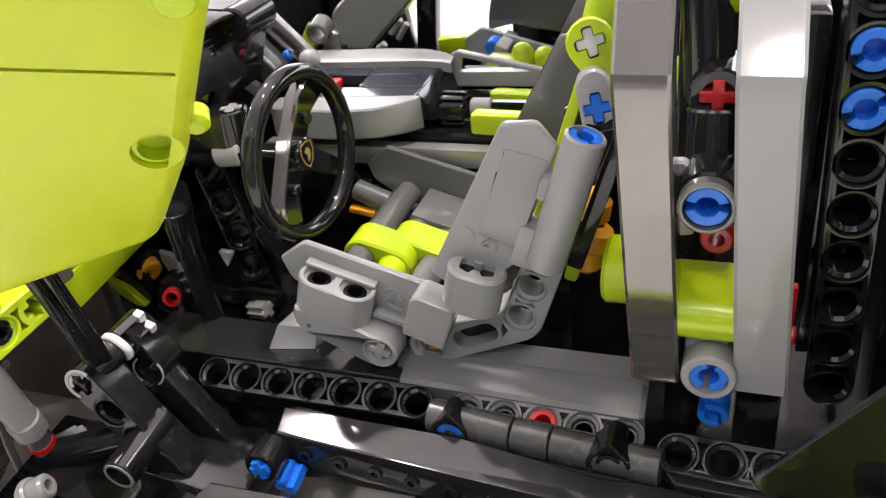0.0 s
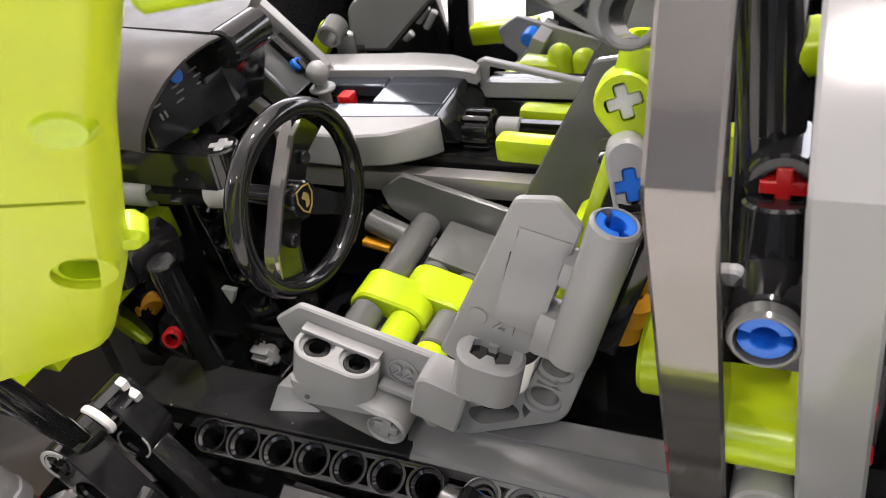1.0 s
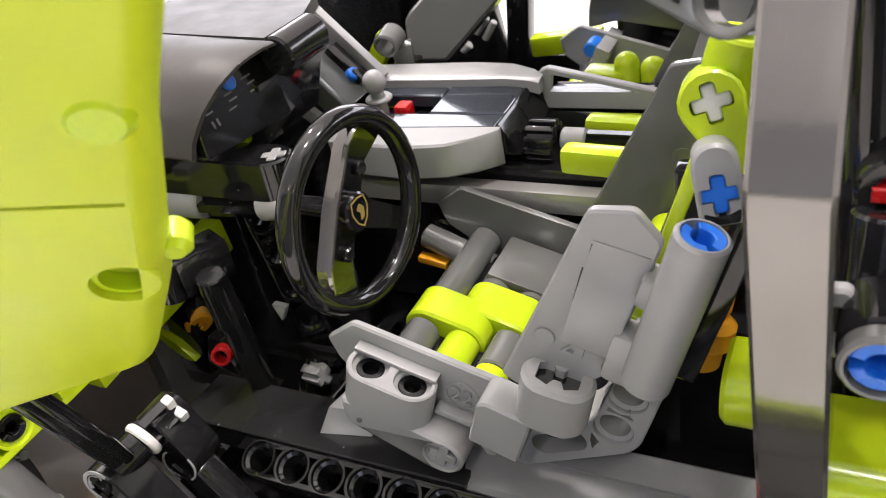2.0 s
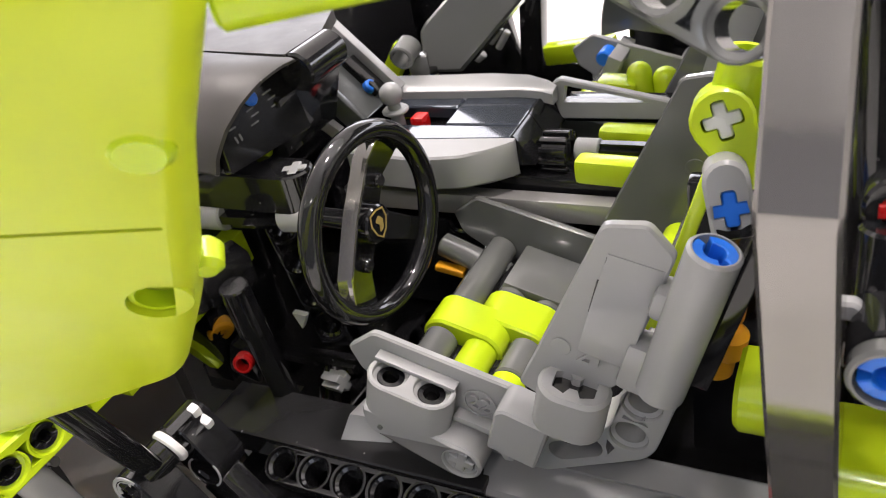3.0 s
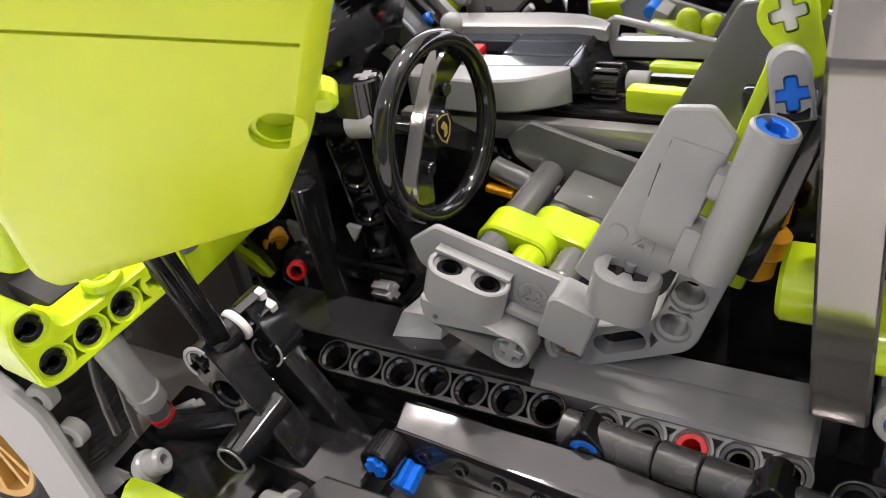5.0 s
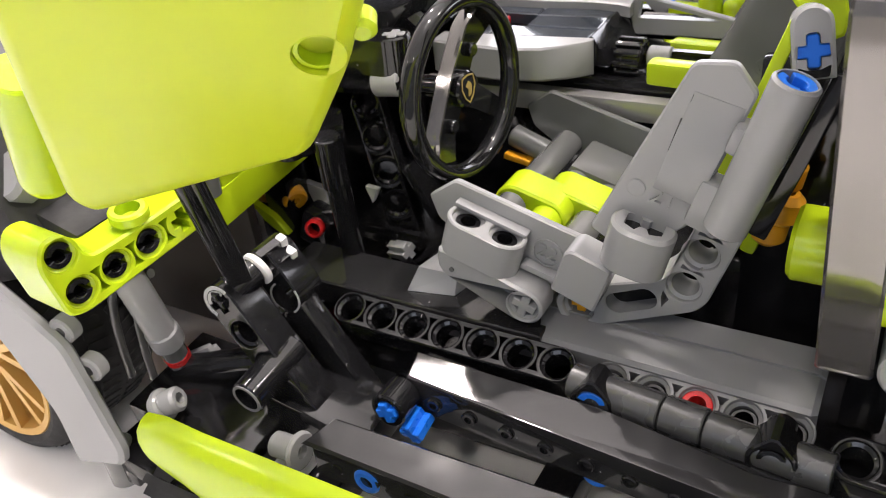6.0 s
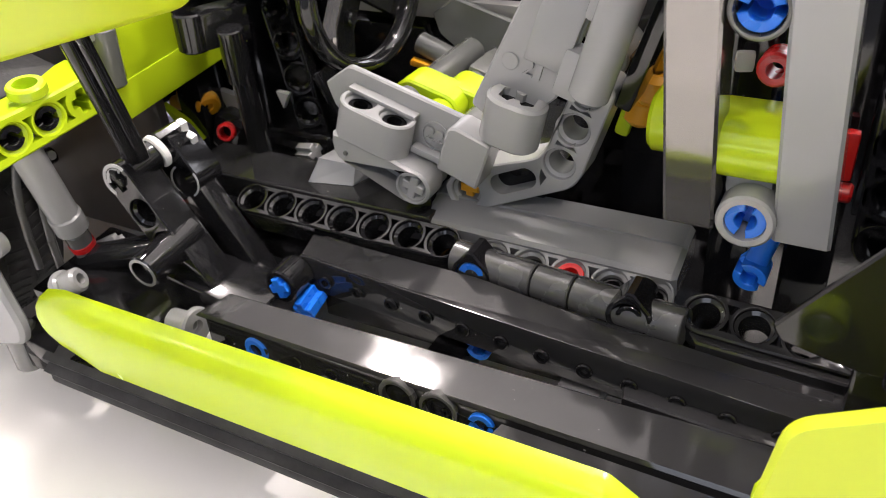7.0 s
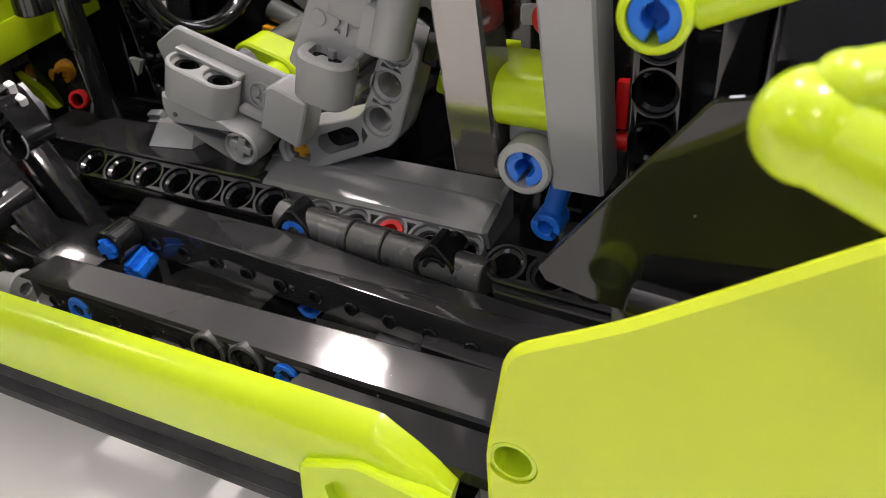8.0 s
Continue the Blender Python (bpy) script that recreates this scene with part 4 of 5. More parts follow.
# ---- door pillars ----
def pillar(name, bottom, width, material, label):
    """A moulded upright that leans outwards and folds in over the door."""
    s = thing("door_pillar", (bottom[0] + width / 2, -0.3, 1.8), label, "pillar", "door pillars")
    x0 = bottom[0]
    lean = bottom[1]
    rows = []
    for z, y, dx, dy in ((1.85, -0.58, 0, 0.8), (1.93, -0.60, 0, 0.8), (4.5, -0.88, lean * 0.5, 0.8), (7.22, -1.18, lean, 0.8), (7.42, -1.16, lean, 0.8), (8.6, -0.35, lean * 1.15, 0.8), (11.5, 1.9, lean * 1.5, 0.8)):
        a, b = x0 + dx, x0 + dx + width
        e = 0.05
        rows.append([(a, y + e, z), (a + e, y, z), (b - e, y, z), (b, y + e, z), (b, y + dy, z + (dy * 0.6 if z > 7.3 else 0)), (a, y + dy, z + (dy * 0.6 if z > 7.3 else 0))])
    part("shell", loft(nb(), rows), material, s, sharp=14)
    return s


def pillars():
    pillar("a", (9.18, -0.25), 0.78, TITAN, "dark grey upright door pillar panel")
    pillar("b", (10.82, -0.33), 0.82, PALE, "light grey upright door pillar panel")
    g = thing("pillar_links", (10.3, 0, 1.5), "pins and lime link between the door pillars", "pillar links")
    # lime link between the pillars and its fellow deeper in
    rows = []
    for x in (9.55, 9.6, 10.8, 10.86):
        e = 0.06 if x in (9.55, 10.86) else 0.0
        rows.append([(x, -0.24 - (0.44 - e) * math.cos(radians(t)), 3.12 + (0.44 - e) * math.sin(radians(t))) for t in range(-90, 91, 15)] + [(x, 0.6, 3.56 - e), (x, 0.6, 2.68 + e)])
    part("link", loft(nb(), rows), LIME, g, "lime green link piece")
    rows = []
    for x in (8.42, 8.5, 9.5, 9.55):
        e = 0.08 if x in (8.42, 9.55) else 0.0
        rows.append([(x, 1.36 - (0.5 - e) * math.cos(radians(t)), 2.62 + (0.54 - e) * math.sin(radians(t))) for t in range(-90, 91, 15)] + [(x, 1.9, 3.16 - e), (x, 1.9, 2.08 + e)])
    part("link", loft(nb(), rows), LIME, g, "lime green link piece")
    lo = part("lower_boss", tube(nb(), (10.43, 0.3, 2.17), (10.43, -0.76, 2.17), 0.44, 0.31, 28), GREY, g, "light grey pin boss")
    part("pin", pin(nb(), (10.43, 0.1, 2.17), (10.43, -0.70, 2.17), 0.305, 80), BLUE, lo, "blue pin")
    bm = nb()
    block(bm, (10.35, 0.1, 2.6), (0.7, 0.8, 0.5), None, 0.1)
    part("boss_body", bm, GREY, g)
    mid = part("middle_boss", tube(nb(), (10.24, -0.70, 5.39), (10.24, -0.96, 5.39), 0.415, 0.34, 28), DARK, g, "dark grey ring")
    part("pin", pin(nb(), (10.24, 0.1, 5.39), (10.24, -0.90, 5.39), 0.31, 0), BLUE, mid, "blue pin")
    part("middle_joint", tube(nb(), (10.24, 0.6, 5.39), (10.24, -0.69, 5.39), 0.44, 0.32, 28), BLACK, g, "black tube joint")
    part("middle_joint", tube(nb(), (10.2, 0.3, 5.3), (10.2, 0.55, 6.3), 0.40, 0, 24), BLACK, g, "black tube joint")
    for px in (9.82, 10.66):
        part("side_pin", tube(nb(), (px, 0.0, 5.62), (px, -0.2, 5.62), 0.13, 0, 14), GREY, g, "light grey pin end")
    part("red_pin", tube(nb(), (10.4, 0.8, 4.12), (10.38, 0.35, 4.12), 0.27, 0.13, 20), RED, g, "red pin")
    part("lime_block", block(nb(), (9.45, 1.5, 6.4), (0.5, 0.4, 0.6), None, 0.05), LIME, g, "lime green block")
    part("lime_end", tube(nb(), (9.95, 1.4, 7.75), (10.5, 1.7, 7.75), 0.35, 0, 20), LIME, g, "lime green tube")
    part("pale_end", block(nb(), (9.85, 1.05, 3.95), (0.3, 0.15, 0.35), turn(0, 0, 20), 0.08), WHITE, g, "pale plate")
    up = part("upper_joint", tube(nb(), (10.25, 1.6, 6.43), (10.25, 0.62, 6.43), 0.44, 0.26, 24), BLACK, g, "black tube joint")
    part("axle", axle(nb(), (10.25, 1.4, 6.43), (10.25, 0.58, 6.43), 0.27), RED, up, "red cross axle")
    part("joint_tube", tube(nb(), (10.1, 1.3, 6.0), (9.9, 1.5, 8.6), 0.4, 0, 20), BLACK, g)
    part("pin", tube(nb(), (10.5, 1.6, 5.1), (10.5, 1.1, 5.1), 0.28, 0.16, 20), RED, g, "red pin")
    part("post", block(nb(), (9.95, 1.6, 3.4), (0.7, 0.7, 8.4), None, 0.08), BLACK, g)
    part("post", block(nb(), (11.3, 1.2, 3.4), (0.78, 0.78, 8.4), None, 0.08), BLACK, g)
    # blue clip at the foot
    part("clip", pin(nb(), (10.56, 0.5, 0.72), (10.54, 0.02, 0.68), 0.27, -40), BLUE, g, "blue clip end")
    part("clip_stem", tube(nb(), (10.58, 0.28, 0.85), (10.74, 0.3, 1.5), 0.19, 0, 18, 0.05), BLUE, g, "blue pin")
    b = thing("rear_upright_beam", (12.2, 0, 0), "black upright beam with blue and red pins", "beam")
    beam(b, "beam", (12.25, -0.3, 1.9), (12.1, -0.3, 8.25), 9, (0, -1, 0), BLACK)
    for hz in (7.46, 6.66):
        part("pin", pin(nb(), (12.12, 0.2, hz), (12.12, -0.31, hz), 0.29, 30), BLUE, b, "blue pin")
    part("backing", block(nb(), (12.15, 0.75, 5.1), (0.74, 0.1, 6.6), None, 0.03), BLACK, b)
    part("red_bar", block(nb(), (11.58, 0.5, 2.9), (0.22, 0.2, 0.8), None, 0.06), RED, b, "red pin block")
    part("red_bar", tube(nb(), (11.5, 0.55, 2.25), (11.75, 0.55, 2.25), 0.16, 0.1, 20), RED, b, "red pin")
    t = thing("roof_beam", (8.5, 0.3, 8.5), "dark grey angled beam with round holes", "beam")
    beam(t, "beam", (8.60, 0.0, 8.76), (5.4, 0.9, 10.3), 5, (0.1, -1, 0.25), DARK, webs=True)
    # roof out of view, added to keep light off the cabin
    flatplate(t, "roof_shade", rounded([(3.0, 7.4), (6.0, 7.0), (13.6, 6.6), (13.6, 15.0), (3.0, 13.5)], 0.4), 10.7, 0.3, BLACK, "unseen black roof panel that shades the cabin")


# ---- rear quarter ----
def rear_quarter():
    s = thing("rear_side_panel", (13.5, -4.4, 0), "lime green plastic side panel behind the door", "car panel")
    o = rounded([(11.5, -1.6), (11.40, 0.3), (11.64, 2.05), (12.93, 2.78), (13.92, 3.47), (15.0, 4.24), (16.6, 5.3), (16.2, 3.5), (15.5, -1.6)], [0.1, 0.3, 0.3, 0.4, 0.4, 0.4, 0.3, 0.3, 0.1], 5)
    m = facing((0, -4.7, 0), (1, 0, 0), (0, -1, 0.05), 0.22)
    bm = plate(nb(), o, [ring(0.34, 22, 11.78, 0.34)], m, 0.22, 0.08)
    part("panel", bm, LIME_DULL, s)
    part("pin_hole", tube(nb(), (11.78, -4.0, 0.34), (11.78, -4.66, 0.34), 0.36, 0.26, 22), LIME, s)
    part("bracket", block(nb(), (12.6, -3.2, -1.2), (1.8, 2.0, 1.0), None, 0.1), BLACK, s)
    w = thing("rear_wing_panel", (13, -2.2, 1), "thin glossy black triangular wing panel", "car panel")
    side(w, "panel", rounded([(11.16, 1.52), (13.22, 4.34), (13.7, 4.45), (16.0, 4.2), (16.4, 1.6), (13.8, 1.0), (12.2, 1.1), (11.3, 1.3)], [0.06, 0.1, 0.05, 0.05, 0.05, 0.3, 0.3, 0.05]), -2.2, 0.14, GLOSS)
    part("panel_foot", block(nb(), (13.5, -1.9, 0.3), (2.5, 0.5, 1.8), None, 0.1), BLACK, w)
    part("slot_rim", tube(nb(), (12.6, -2.5, 1.55), (14.6, -2.75, 1.6), 0.3, 0.2, 20), BLACK, w)
    l = thing("rear_lime_links", (13.5, -3.4, 4), "lime green tube links with a blue pin", "tube link")
    h = part("hub", tube(nb(), (12.70, -2.4, 5.55), (12.70, -3.3, 5.58), 0.375, 0.28, 28, 0.05), LIME, l)
    part("pin", pin(nb(), (12.70, -2.6, 5.55), (12.70, -3.24, 5.58), 0.275, 90), BLUE, h, "blue pin")
    part("tube", tube(nb(), (12.95, -2.8, 5.62), (15.5, -2.6, 6.7), 0.30, 0, 24), LIME, l)
    bm = bmesh_ball((14.32, -6.3, 6.08), 0.36)
    tube(bm, (14.32, -6.3, 6.08), (16.2, -6.6, 5.45), 0.33, 0, 36, 0.06)
    part("tube", bm, LIME, l)
    part("tube", bmesh_ball((14.46, -6.27, 6.33), 0.22), LIME, l)
    part("tube", tube(nb(), (14.46, -6.27, 6.33), (16.2, -5.95, 6.8), 0.21, 0, 24, 0.06), LIME, l)
    part("tube", tube(nb(), (16.0, -6.5, 5.4), (15.8, -2.6, 5.4), 0.3, 0, 20), LIME, l)
    part("rear_body", block(nb(), (15.7, 1.0, 2.6), (4.0, 5.0, 9.0), None, 0.3), BLACK, l)
    part("stay", tube(nb(), (15.6, -2.5, 6.9), (15.6, -2.4, -1.0), 0.35, 0, 16), BLACK, l)


# ---- side skirt ----
def skirt():
    s = thing("side_skirt", (4, -4.3, -2.4), "lime green plastic side skirt with a black rod beneath", "side skirt")
    prof = [(-4.10, -0.18), (-4.28, -0.23), (-4.47, -0.43), (-4.57, -0.78), (-4.60, -1.2), (-4.52, -1.62), (-4.36, -1.66), (-4.40, -1.2), (-4.34, -0.8), (-4.2, -0.5), (-4.06, -0.3)]
    rows = []
    for x, k, dz in ((-2.4, 0.5, -0.42), (-2.28, 0.7, -0.33), (-1.6, 0.9, -0.12), (-0.5, 1, 0), (2.5, 1, 0), (6.0, 1, 0), (9.5, 1, 0), (9.62, 0.98, -0.02), (10.2, 0.75, -0.4), (10.75, 0.5, -0.85)):
        rows.append([(x + (0.25 * (0 - z) if x < -1 else 0), y + 0.11 * max(0, -0.5 - x), -0.18 + (z + 0.18) * k + dz) for y, z in prof])
    part("skirt_panel", loft(nb(), rows), LIME, s)
    m = facing((0, -4.62, 0), (1, 0, 0), (0, -1, 0.12), 0.3)
    slot = rounded([(8.85, -1.35), (9.2, -1.05), (10.35, -1.3), (10.2, -1.75), (9.0, -1.75)], 0.06, 2)
    part("skirt_end", plate(nb(), rounded([(8.4, -1.1), (9.4, -0.75), (10.7, -0.95), (11.5, -1.15), (11.5, -2.0), (8.4, -1.95)], 0.1), [slot], m, 0.3, 0.05), LIME, s)
    part("skirt_end_back", plate(nb(), inset(slot, -0.1), [], facing((0, -4.45, 0), (1, 0, 0), (0, -1, 0.12), 0.1), 0.1, 0), LIME, s)
    part("rod", axle(nb(), (-2.4, -4.28, -2.15), (11.5, -4.3, -2.15), 0.3, spin=30), RUBBER, s)
    part("rod", tube(nb(), (-2.4, -4.2, -2.5), (11.5, -4.25, -2.5), 0.28, 0, 20), RUBBER, s)
    for x in (-1.5, 2.5, 6.5, 10.5):
        part("rod_clip", block(nb(), (x, -3.9, -2.25), (0.6, 0.9, 0.7), None, 0.08), BLACK, s)


# ---- front wheel, arch, door hinge ----
def front_wheel():
    c = Vector((-8.3, -3.8, -1.0))
    w = thing("front_wheel", (c.x, c.y + 1, -LIFT), "black rubber tyre on a gold spoked rim", "wheel")
    prof = [(2.45, -0.1), (2.6, -0.16), (2.86, -0.05), (2.98, 0.12), (3.0, 0.5), (3.0, 2.3), (2.9, 2.6), (2.45, 2.65)]
    rows = [[(c.x + r * math.cos(t), c.y + d, c.z + r * math.sin(t)) for r, d in prof] for t in [2 * math.pi * i / 64 for i in range(64)]]
    ty = part("tyre", loft(nb(), rows + rows[:1], True, False), RUBBER, w)
    bm = nb()
    for i in range(64):
        t = 2 * math.pi * i / 64
        m = Matrix.Translation(c) @ Matrix.Rotation(-t, 4, "Y")
        for d, k in ((0.45, 14), (1.2, -14), (1.95, 14)):
            block(bm, m @ Vector((3.0, d, 0)), (0.08, 0.55, 0.16), m.to_3x3().to_4x4() @ turn(k, 0, 0), 0)
    part("tread", bm, RUBBER, ty)
    rows = [[(c.x + r * math.cos(t), c.y + d, c.z + r * math.sin(t)) for r, d in ((2.46, -0.05), (2.42, -0.12), (2.25, -0.08), (2.2, 0.3), (2.3, 2.5), (2.46, 2.5))] for t in [2 * math.pi * i / 64 for i in range(64)]]
    rim = part("rim", loft(nb(), rows + rows[:1], True, False), GOLD, w)
    for i in range(7):
        t = 2 * math.pi * i / 7 + 0.25
        for k in (-0.16, 0.16):
            a = c + Vector((0.5 * math.cos(t), 0.25, 0.5 * math.sin(t)))
            b = c + Vector((2.28 * math.cos(t + k), 0.05, 2.28 * math.sin(t + k)))
            m = along(a, b, (0, 1, 0))
            part("spoke", plate(nb(), [(-0.1, -0.15), (0.1, -0.15), (0.06, 0.12), (-0.06, 0.12)], [], m, (b - a).length, 0.02), GOLD, rim)
    part("hub", tube(nb(), c + Vector((0, 0.1, 0)), c + Vector((0, 2.4, 0)), 0.6, 0.24, 28), GOLD, rim)
    part("axle", tube(nb(), c + Vector((0, 1.5, 0)), (c.x, 6.0, c.z), 0.24, 0, 16), BLACK, w)


def shade_body():
    # bonnet, nose and far wing are added only to block light over the bay
    b = thing("shade_bodywork", (-8.5, 7, -3.0), "black plastic bodywork added to shade the wheel bay", "bodywork")
    flatplate(b, "shade_bonnet", rounded([(-14.0, -2.4), (-5.3, -2.4), (-3.6, 1.0), (-4.6, 16.5), (-14.0, 16.5)], 0.4), 4.6, 0.5, BLACK)
    part("shade_nose", block(nb(), (-14.0, 7.0, 0.6), (0.6, 19.0, 7.4), None, 0.1), BLACK, b)
    # dark sheet stands in for the shaded table beyond the bay
    part("bay_shade_sheet", block(nb(), (-8.4, 1.3, 0.7), (9.6, 0.3, 7.3), None, 0.08), COVER, b, "satin black sheet in place of shade in the wheel bay")
    part("shade_wing", block(nb(), (-9.4, 16.4, 0.6), (9.0, 0.6, 7.4), None, 0.1), BLACK, b)


def wheel_arch():
    s = thing("wheel_arch", (-4.5, -4.2, -2.5), "light grey wheel arch panel behind the front wheel", "car panel")
    o = rounded([(-6.5, 2.5), (-5.1, 1.75), (-3.75, 0.9), (-2.85, -1.45), (-2.95, -1.85), (-4.35, -2.25), (-4.6, -1.0), (-5.6, 0.45), (-6.8, 1.7)], 0.25, 4)
    bm = plate(nb(), o, [], facing((0, -4.15, 0), (1, 0, 0), (0.05, -1, 0.1), 0.3), 0.3, 0.08)
    part("panel", bm, GREY, s)
    for off in (0.0, 0.55):
        arc = [Vector((-3.0 - off - 1.2 * math.sin(radians(t)), -2.3 - 0.3 * off, -1.6 + 3.2 * math.cos(radians(t)))) for t in range(0, 91, 15)]
        bm = nb()
        for u0, u1 in zip(arc, arc[1:]):
            tube(bm, u0, u1, 0.1, 0, 12, 0.01)
        part("hose", bm, DARK, s, "dark grey hose")
    for x, z in ((-4.0, 1.05), (-3.6, 0.2)):
        part("rivet", tube(nb(), (x, -3.7, z), (x + 0.05, -4.02, z), 0.3, 0.12, 20), GREY, s)
    part("foot_post", tube(nb(), (-3.75, -4.0, -1.9), (-3.75, -4.0, -2.95), 0.36, 0.2, 20), DARK, s, "dark grey tube")
    part("foot_bar", block(nb(), (-2.9, -3.9, -2.3), (1.4, 0.6, 0.5), turn(0, 10, 0), 0.08), BLACK, s)


def lime_door():
    d = thing("raised_door", (1, -3.2, 4.3), "lime green plastic door raised above the opening", "car door")
    n = Vector((0.447, -0.762, -0.467))
    o = Vector((2.08, -2.43, 5.23)) + n * 0.25
    m = facing(o, (0.89, 0.39, 0.23), n, 0.7)
    lower = [(2.05, -2.42, 5.2), (3.25, -2.7, 6.75), (4.0, -2.9, 7.95), (2.22, -4.37, 8.53), (0.3, -5.4, 8.9), (-1.57, -4.27, 4.74), (-1.42, -3.92, 4.32)]
    upper = [(4.03, -2.92, 8.02), (4.6, -3.2, 9.1), (5.65, -3.54, 10.45), (5.7, -3.8, 10.9), (2.0, -5.9, 11.6), (0.33, -5.4, 8.98), (2.25, -4.37, 8.6)]
    hole = flat(m, [(3.12, -3.15, 7.06)])[0]
    whole = lower[:2] + upper[1:6] + lower[5:]
    near_, mid, far_ = (Vector(p) for p in flat(m, [(3.86, -3.22, 8.36), (2.35, -4.45, 8.84), (0.95, -5.32, 9.33)]))
    up_ = (mid - near_).orthogonal().normalized() * 0.028
    run = [near_.lerp(mid, t).lerp(mid.lerp(far_, t), t) for t in (0, 0.17, 0.33, 0.5, 0.67, 0.83, 1)]
    seam = [tuple(p + up_) for p in run] + [tuple(p - up_) for p in run[::-1]]
    shoulder = [(0, 0.3), (0.02, 0.43), (0.07, 0.54), (0.14, 0.62), (0.22, 0.67), (0.3, 0.7)]
    part("door_panel", plate(nb(), rounded(flat(m, whole), [0.3, 0.3, 0.3, 0.4, 0.4, 0.4, 0.3, 0.35, 0.35]), [ring(0.36, 24, *hole), seam], m, 0.7, soft=shoulder), LIME_DULL, d)
    part("door_lining", plate(nb(), rounded([tuple(p) for p in inset(flat(m, whole), 0.25)], 0.2), [], m, 0.2, 0.02), LIME_DULL, d)
    f = lambda p, w: m @ Vector((*flat(m, [p])[0], w))
    part("pin_hole", tube(nb(), f((3.12, -3.15, 7.06), 0.05), f((3.12, -3.15, 7.06), 0.62), 0.365, 0.27, 24), LIME, d)
    part("hole_floor", tube(nb(), f((3.12, -3.15, 7.06), 0.1), f((3.12, -3.15, 7.06), 0.4), 0.33, 0, 24), LIME_DULL, d)
    part("bump", tube(nb(), f((4.5, -3.75, 9.2), 0.5), f((4.5, -3.75, 9.2), 0.74), 0.3, 0, 24, 0.08), LIME, d)
    part("edge_lug", tube(nb(), f((3.52, -2.72, 7.26), 0.1), f((3.52, -2.72, 7.26), 0.5), 0.2, 0, 24, 0.08), LIME, d)
    part("top_arm", tube(nb(), (5.4, -3.3, 10.35), (7.6, -1.8, 10.3), 0.3, 0, 20, 0.05), LIME, d)
    # bent beam under the panel
    mm = facing((-2.46, -2.44, 2.55), (0.10, 0.985, 0.10), (0.98, -0.10, 0.03), 1.3)
    hs = [(0, 0), (-0.8, 0), (-1.6, 0), (-1.62, 0.82)]
    out = rounded([(1.5, 0.42), (1.5, -0.42), (-1.65, -0.44), (-2.02, -0.3), (-2.08, 0.85), (-1.85, 1.25), (-1.4, 1.2), (-1.18, 0.5), (0.2, 0.42)], [0.05, 0.05, 0.3, 0.3, 0.35, 0.3, 0.3, 0.2, 0.1], 4)
    b = plate(nb(), out, [], mm, 1.3, 0.05, steps=hs, pockets=[[(x + 0.8, y) for x, y in cross_outline(0.25, 0.1)], hourglass(0.0), hourglass(-0.8), hourglass(-1.6)])
    bb = part("bent_beam", b, LIME, d)
    for hy, hz in hs:
        part("pin", pin(nb(), mm @ Vector((hy, hz, 0.2)), mm @ Vector((hy, hz, 1.24)), 0.248), BLACK, bb, "black pin")
    part("ring", tube(nb(), (-2.75, -2.5, 3.05), (-2.72, -2.52, 3.3), 0.38, 0.24, 24), LIME, d)
    bm = tube(nb(), (-2.74, -3.75, 4.66), (-1.65, -4.2, 6.73), 0.46, 0, 28, 0.05)
    bm2 = bmesh_ball((-2.74, -3.75, 4.66), 0.46)
    part("side_tube", bm, LIME, d)
    part("side_tube_end", bm2, LIME, d)
    part("cap", tube(nb(), (-4.71, -2.9, 3.75), (-4.71, -3.40, 4.10), 0.5, 0, 24, 0.1), GREY, d, "light grey cap")
    part("fender", tube(nb(), (-5.29, -3.0, 3.95), (-6.7, -3.0, 1.34), 0.5, 0, 24, 0.15), LIME, d)
    for p in ((-5.53, -2.3, 2.85), (-3.86, -2.3, 2.77)):
        part("pin", tube(nb(), p, (p[0] + 0.1, p[1] - 0.1, p[2] + 0.2), 0.2, 0.1, 16), RED, d, "red pin")
    part("inner_arm", block(nb(), (-4.0, -2.2, 2.9), (1.2, 2.2, 0.5), turn(0, 15, 0), 0.1), RUBBER, d)
    part("inner_cover", block(nb(), (-6.0, -2.6, 3.2), (3.0, 2.4, 3.2), turn(0, -20, 0), 0.2), RUBBER, d)
    # second lime panel deeper in
    part("inner_bar", block(nb(), (-3.29, 1.75, 2.10), (0.78, 4.4, 0.84), turn(5, 0, 0), 0.03), LIME, d)
    part("inner_block", block(nb(), (-3.31, 0.87, 3.1), (0.76, 1.74, 1.6), turn(3, 0, 0), 0.04), LIME, d)
    part("inner_tube", tube(nb(), (-3.1, -0.25, 2.3), (-3.05, -0.2, 3.6), 0.3, 0, 22), DARK, d, "dark grey tube")
    part("inner_plate", block(nb(), (-3.2, 0.3, 3.75), (0.5, 2.4, 0.5), turn(6, 0, 0), 0.05), GREY, d, "light grey plate")
    # stay rods
    part("stay_rod", tube(nb(), (-0.98, -1.98, 1.75), (0.04, -3.36, 4.9), 0.17, 0, 18), BLACK, d)
    part("stay_rod", tube(nb(), (-0.80, -1.86, 1.75), (0.22, -3.24, 4.9), 0.13, 0, 16), BLACK, d)
    h = thing("door_hinge", (0, -2, -1), "black plastic door hinge bracket with axle ends", "hinge")
    k = Vector((0.55, 0, -0.83)).normalized()
    p = Vector((-1.22, -2.3, 1.35))
    part("arm", block(nb(), tuple(p + k * 2.25 + Vector((0, 0.39, 0))), (1.7, 0.76, 0.72), turn(0, 56.5, 0), 0.04), BLACK, h)
